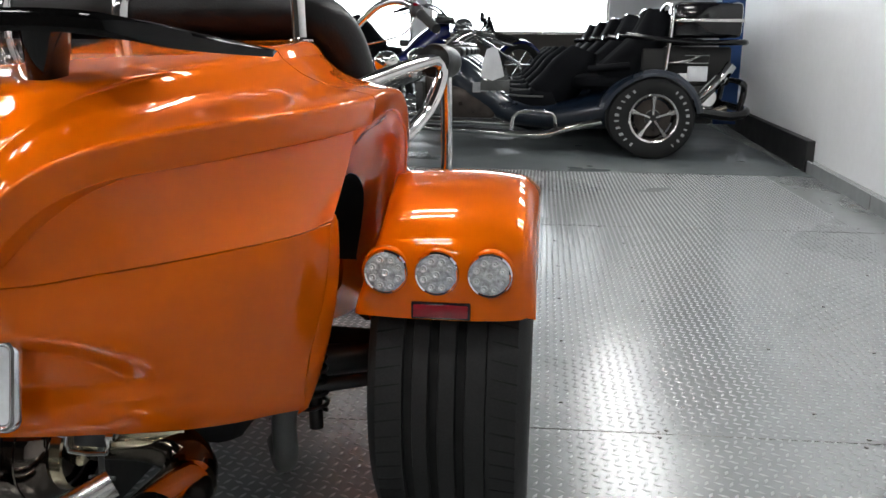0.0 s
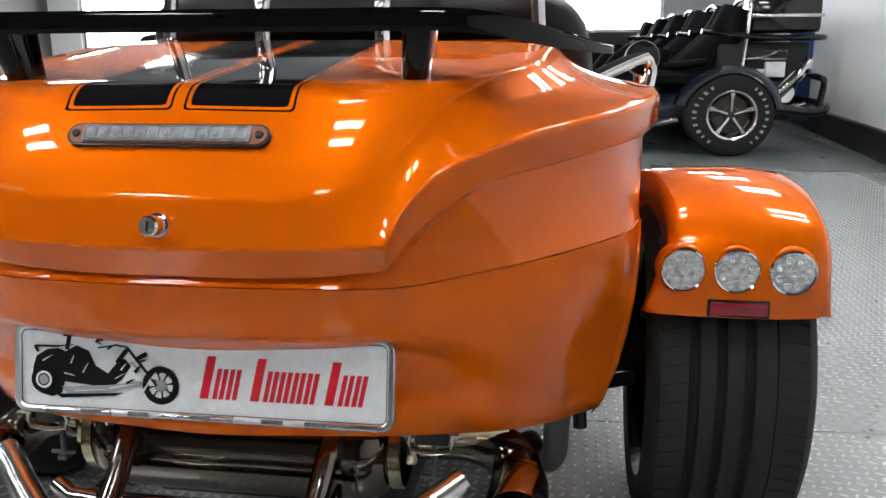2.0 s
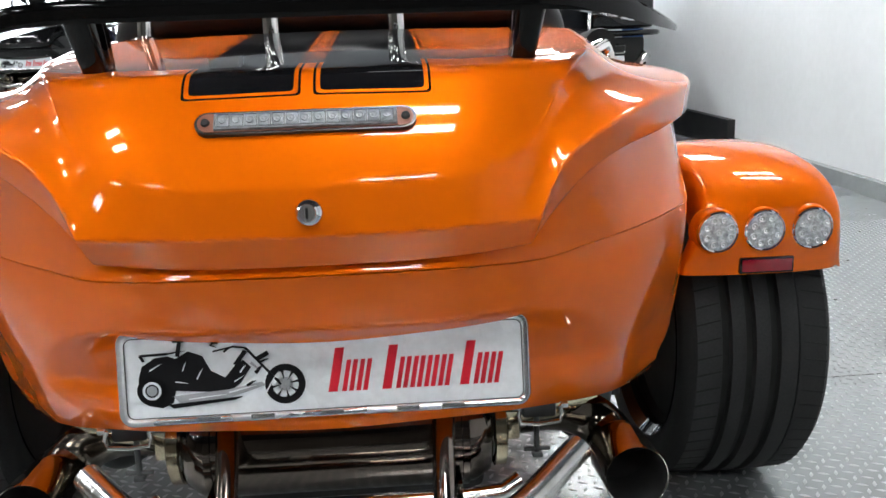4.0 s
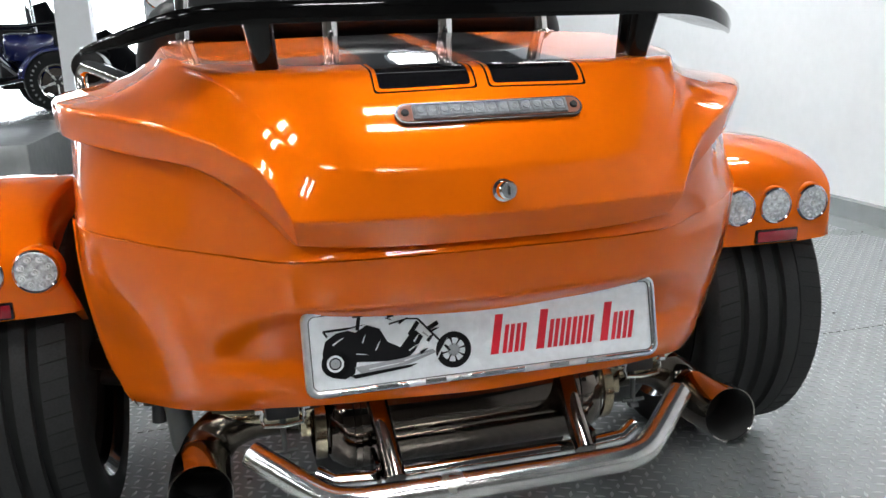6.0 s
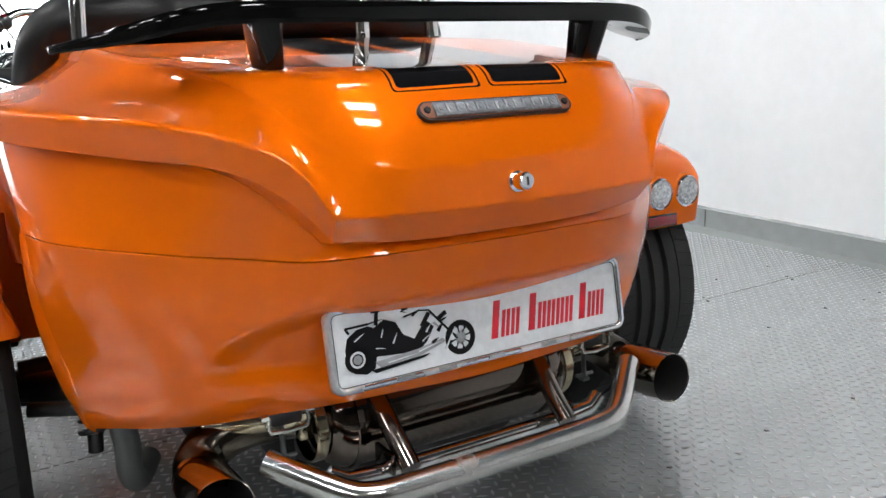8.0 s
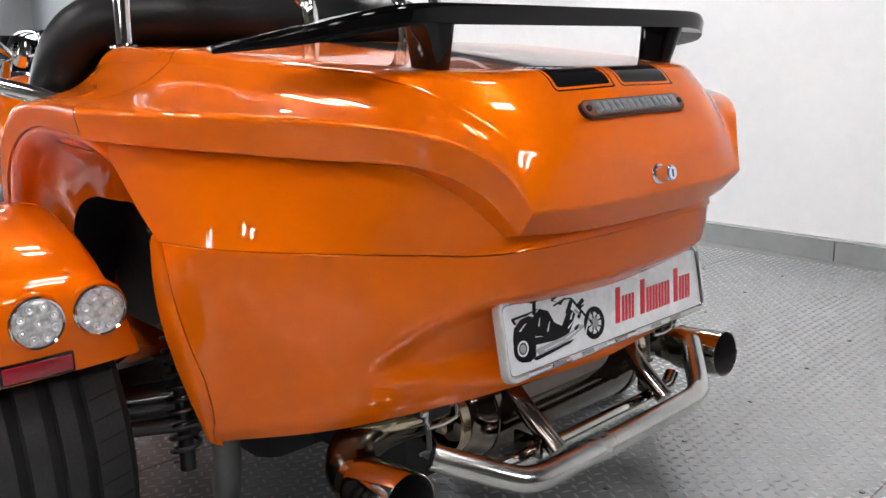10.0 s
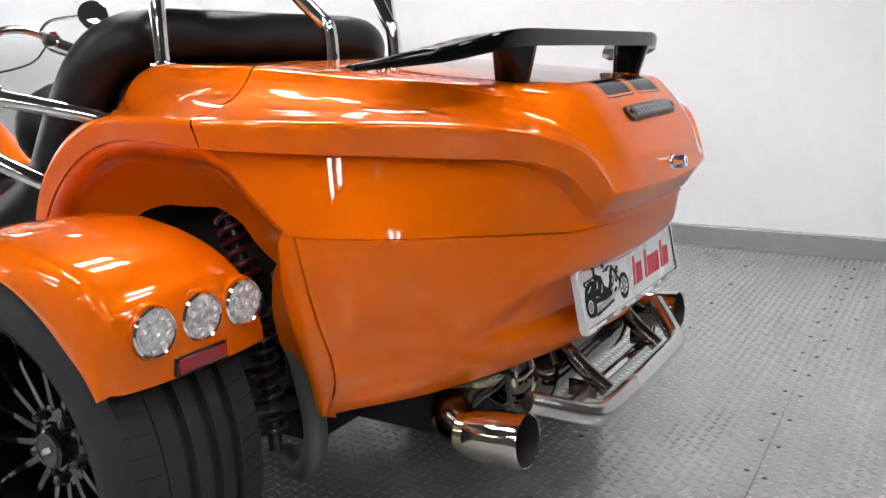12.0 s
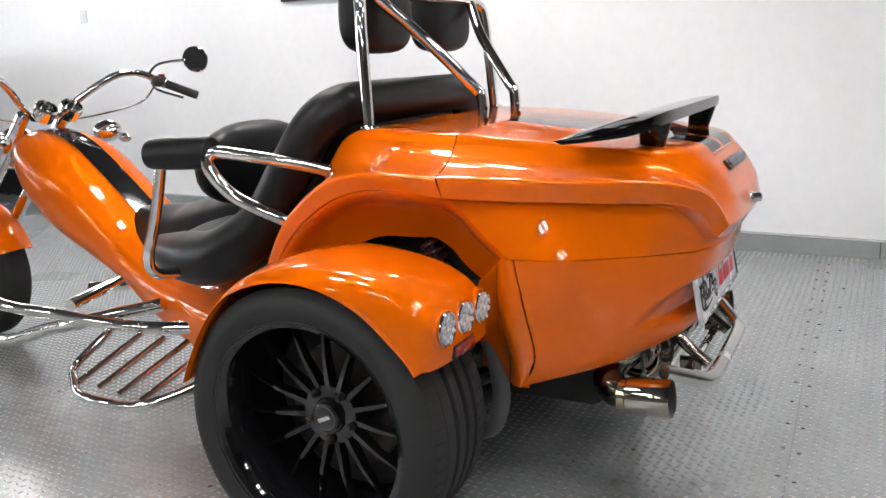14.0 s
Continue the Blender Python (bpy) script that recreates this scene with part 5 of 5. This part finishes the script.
    put("front_engine", Geo().box((-1.62, -.20, .30), (-1.18, .20, .62), .04).box((-1.74, -.14, .42), (-1.55, .14, .72), .03), dark_steel, t)
    put("radiator", Geo().box((-1.80, -.22, .36), (-1.74, .22, .66), .01), satin_black, t)
    put("dashboard", Geo().box((-1.66, -.20, .90), (-1.44, .20, 1.0), .03), satin_black, t)
    put("tank_badge", Geo().box((-1.36, -.215, .56), (-1.18, -.205, .66), .004), plate_grey, t)
    for s in (-1, 1):
        put("spot_lamp", Geo().blob((-1.76, s * .2, .82), (.09, .07, .07), None, 18, 10), chrome, t)
        put("clutch_lever", Geo().tube([(-1.30, s * .36, 1.10), (-1.05, s * .46, 1.02)], .008, 8, 1), chrome, t)
        put("mirror_stem", Geo().tube([(-1.36, s * .34, 1.14), (-1.30, s * .44, 1.22), (-1.28, s * .5, 1.26)], .007, 8, 3), chrome, t)
        put("engine_guard", Geo().tube([(-1.5, s * .10, .35), (-1.62, s * .34, .40), (-1.60, s * .36, .62), (-1.5, s * .14, .70)], .018, 10, 4), chrome, t)
    put("luggage_rack", Geo().tube([(-.25, -.44, 1.12), (.30, -.46, 1.06), (.80, -.44, 1.06), (.84, 0, 1.06), (.80, .44, 1.06), (.30, .46, 1.06), (-.25, .44, 1.12)], .028, 12, 4), gloss_black, t)
    if boxed:
        put("luggage_box", Geo().box((.18, -.42, 1.10), (.80, .42, 1.42), .05), gloss_black, t)
        put("box_trim", Geo().box((.17, -.424, 1.24), (.81, .424, 1.27), .004), brushed, t)
    else:
        put("boot", Geo().box((-.05, -.60, .62), (.55, .60, .98), .09), paint, t)
    put("roll_bar", Geo().tube([(.12, -.4, .75), (.16, -.4, 1.25), (.16, -.3, 1.4), (.16, .3, 1.4), (.16, .4, 1.25), (.12, .4, .75)], .02, 12, 4), chrome, t)
    m = Matrix.Translation((-3.09, 0, .33)) @ pose(0, 0, 0, 90, 0, 0)
    fw = make("front_wheel", Geo().lathe([(.22, .05), (.235, .055), (.235, -.055), (.22, -.05)], 36, m, True), chrome, t)
    make("tyre", tyre_geo(.33, .13, .23, 48, m, False), dark_rubber, fw)
    for k in range(6):
        make("spoke", Geo().box((.02, -.012, -.012), (.23, .012, .012), .004, m @ pose(0, 0, 0, 0, 0, 60 * k)), chrome, fw)
    rows = []
    for k in range(15):
        a = radians(25 + 140 * k / 14)
        rows.append([(-3.09 + (.36 + h) * math.cos(a), y, .33 + (.36 + h) * math.sin(a)) for y, h in ((-.08, -.05), (-.06, 0), (0, .01), (.06, 0), (.08, -.05))])
    make("front_mudguard", Geo().grid(rows), paint, t)
    put("head_lamp", Geo().blob((-1.78, 0, .90), (.11, .09, .09), None, 20, 12), chrome, t)
    put("gauge", Geo().blob((-1.52, 0, 1.02), (.05, .09, .04), None, 16, 10), chrome, t)
    t.matrix_basis = Matrix.Translation(at) @ pose(0, 0, 0, 0, 0, turn)
    return t


first = parked_trike(blue_paint, (1.93, 7.98, 0), 0, label="dark blue trike with chrome side pipes, parked by the wall")
tagged(make("price_tag", Geo().grid([[(x - .02, 7.42 + .01 * math.sin(9 * x), z) for x, z in r] for r in ([(.40, .98), (.46, 1.0), (.50, .99)], [(.36, .84), (.45, .85), (.54, .86)], [(.35, .72), (.46, .69), (.57, .73)])]), bag_white), "white paper tag hanging from a handlebar", "tag")
for k in range(1, 5):
    copy_thing(first, Matrix.Translation((1.93 - .07 * k, 7.98 + 1.38 * k, 0)))

tagged(make("display_platform", Geo().box((-8.8, 5.9, 0), (-1.75, 13.6, .42), .02), plate_metal), "low grey tread plate display platform", "platform", kind="structure")
parked_trike(royal_blue, (-2.45, 11.3, .42), -165, label="royal blue trike on a display platform", boxed=False)
black_trike = copy_thing(trike, Matrix.Translation((-3.62, 8.15, .42)))
tagged(black_trike, "gloss black trike of the same model on a display platform", "motor trike", "parked trikes")
for ob in black_trike.children_recursive:
    if ob.data.materials[0] in (orange, striped):
        ob.data = ob.data.copy()
        ob.data.materials[0] = gloss_black
tagged(make("pillar", Geo().box((-1.88, 8.6, 0), (-1.55, 8.93, CEIL)), wall_paint), "square white pillar", "pillar", kind="structure")
tagged(make("banner", Geo().box((2.78, 8.9, .2), (3.02, 8.94, 2.3), .003), banner_blue), "tall dark blue fabric banner", "banner")

# ---- floor detail ----
def floor_lugs():
    """The raised bars of the tread plate: short pads set in alternating directions."""
    p = .0285
    xs = np.arange(-2.9, 2.72, p)
    ys = np.arange(-2.0, 6.3, p)
    gx, gy = np.meshgrid(xs, ys, indexing="ij")
    ii, jj = np.meshgrid(np.arange(len(xs)), np.arange(len(ys)), indexing="ij")
    keep = gx < 2.70 + .058 * gy + .02
    gx, gy, par = gx[keep], gy[keep], ((ii + jj) % 2)[keep]
    ang = np.where(par == 0, radians(65), radians(-25))
    c, s = np.cos(ang), np.sin(ang)
    prof = np.array([(-.0140, 0, 0), (0, -.0048, 0), (.0140, 0, 0), (0, .0048, 0), (-.0075, 0, .0019), (.0075, 0, .0019)])
    n = len(gx)
    v = np.zeros((n, 6, 3))
    v[:, :, 0] = gx[:, None] + prof[None, :, 0] * c[:, None] - prof[None, :, 1] * s[:, None]
    v[:, :, 1] = gy[:, None] + prof[None, :, 0] * s[:, None] + prof[None, :, 1] * c[:, None]
    v[:, :, 2] = prof[None, :, 2] + .0002
    base = np.arange(n)[:, None] * 6
    f = [(base + np.array(q)).tolist() for q in ((0, 1, 4), (1, 5, 4), (1, 2, 5), (2, 3, 5), (3, 4, 5), (3, 0, 4))]
    me = bpy.data.meshes.new("tread_lugs")
    me.from_pydata(v.reshape(-1, 3).tolist(), [], [q for part in f for q in part])
    me.materials.append(lug_metal)
    for poly in me.polygons:
        poly.use_smooth = True
    ob = new("tread_lugs", me)
    ob.parent = bpy.data.objects["floor"]
    tagged(ob, kind="stuff")


floor_lugs()
floor_ob = bpy.data.objects["floor"]


def seam_line(a, b, step=.185, first=.05, name="floor_seam"):
    a, b = Vector(a), Vector(b)
    d = (b - a).normalized()
    n = Vector((-d.y, d.x)) * .0016
    g = Geo().add([(p.x, p.y, z) for z in (.0004, .0012) for p in (a - n, b - n, b + n, a + n)], [(4, 5, 6, 7), (0, 1, 5, 4), (1, 2, 6, 5), (2, 3, 7, 6), (3, 0, 4, 7)])
    make(name, g, bolt_metal, floor_ob, smooth=False)
    k, pos = 0, first
    proto = None
    while pos < (b - a).length:
        for side in (-1, 1):
            p = a + d * (pos + .012 * side) + n * side * 14
            if proto is None:
                proto = make("floor_screw", Geo().lathe([(.0062, 0), (.0055, .0022), (.0001, .0026)], 10), bolt_metal, floor_ob)
                o = proto
            else:
                o = new("floor_screw", proto.data)
                o.parent = floor_ob
            o.location = (p.x, p.y, .0005)
        pos += step


seam_line((-1.2, -.040), (2.66, .073))
seam_line((-1.0, 1.30), (2.74, 1.395), .52, .2)
seam_line((-1.0, 4.02), (2.9, 4.12), .52, .2)
rng = random.Random(4)
screw = [o for o in bpy.data.objects if o.name == "floor_screw"][0]
for i in range(-6, 6):
    for j in range(-2, 11):
        x, y = 1.02 + .347 * i + rng.uniform(-.01, .01), .46 + .53 * j + .028 * .347 * i + rng.uniform(-.012, .012)
        if x < wall_x(y) - .1 and not (-.05 < y < .12) and rng.random() > .15:
            o = new("floor_screw", screw.data)
            o.parent = floor_ob
            o.location = (x, y, .0005)
proto = make("floor_speck", Geo().lathe([(.006, 0), (.004, .0016), (.0001, .002)], 7), bolt_metal, floor_ob)
proto.location = (1.269, 1.371, .0005)
for k in range(34):
    o = new("floor_speck", proto.data)
    o.parent = floor_ob
    o.location = (rng.uniform(-1.2, 2.7), rng.uniform(-.6, 5.0), .0005)
    o.scale = (rng.uniform(.4, 1.9), rng.uniform(.3, .9), rng.uniform(.4, 1))
    o.rotation_euler = (0, 0, rng.uniform(0, 3))
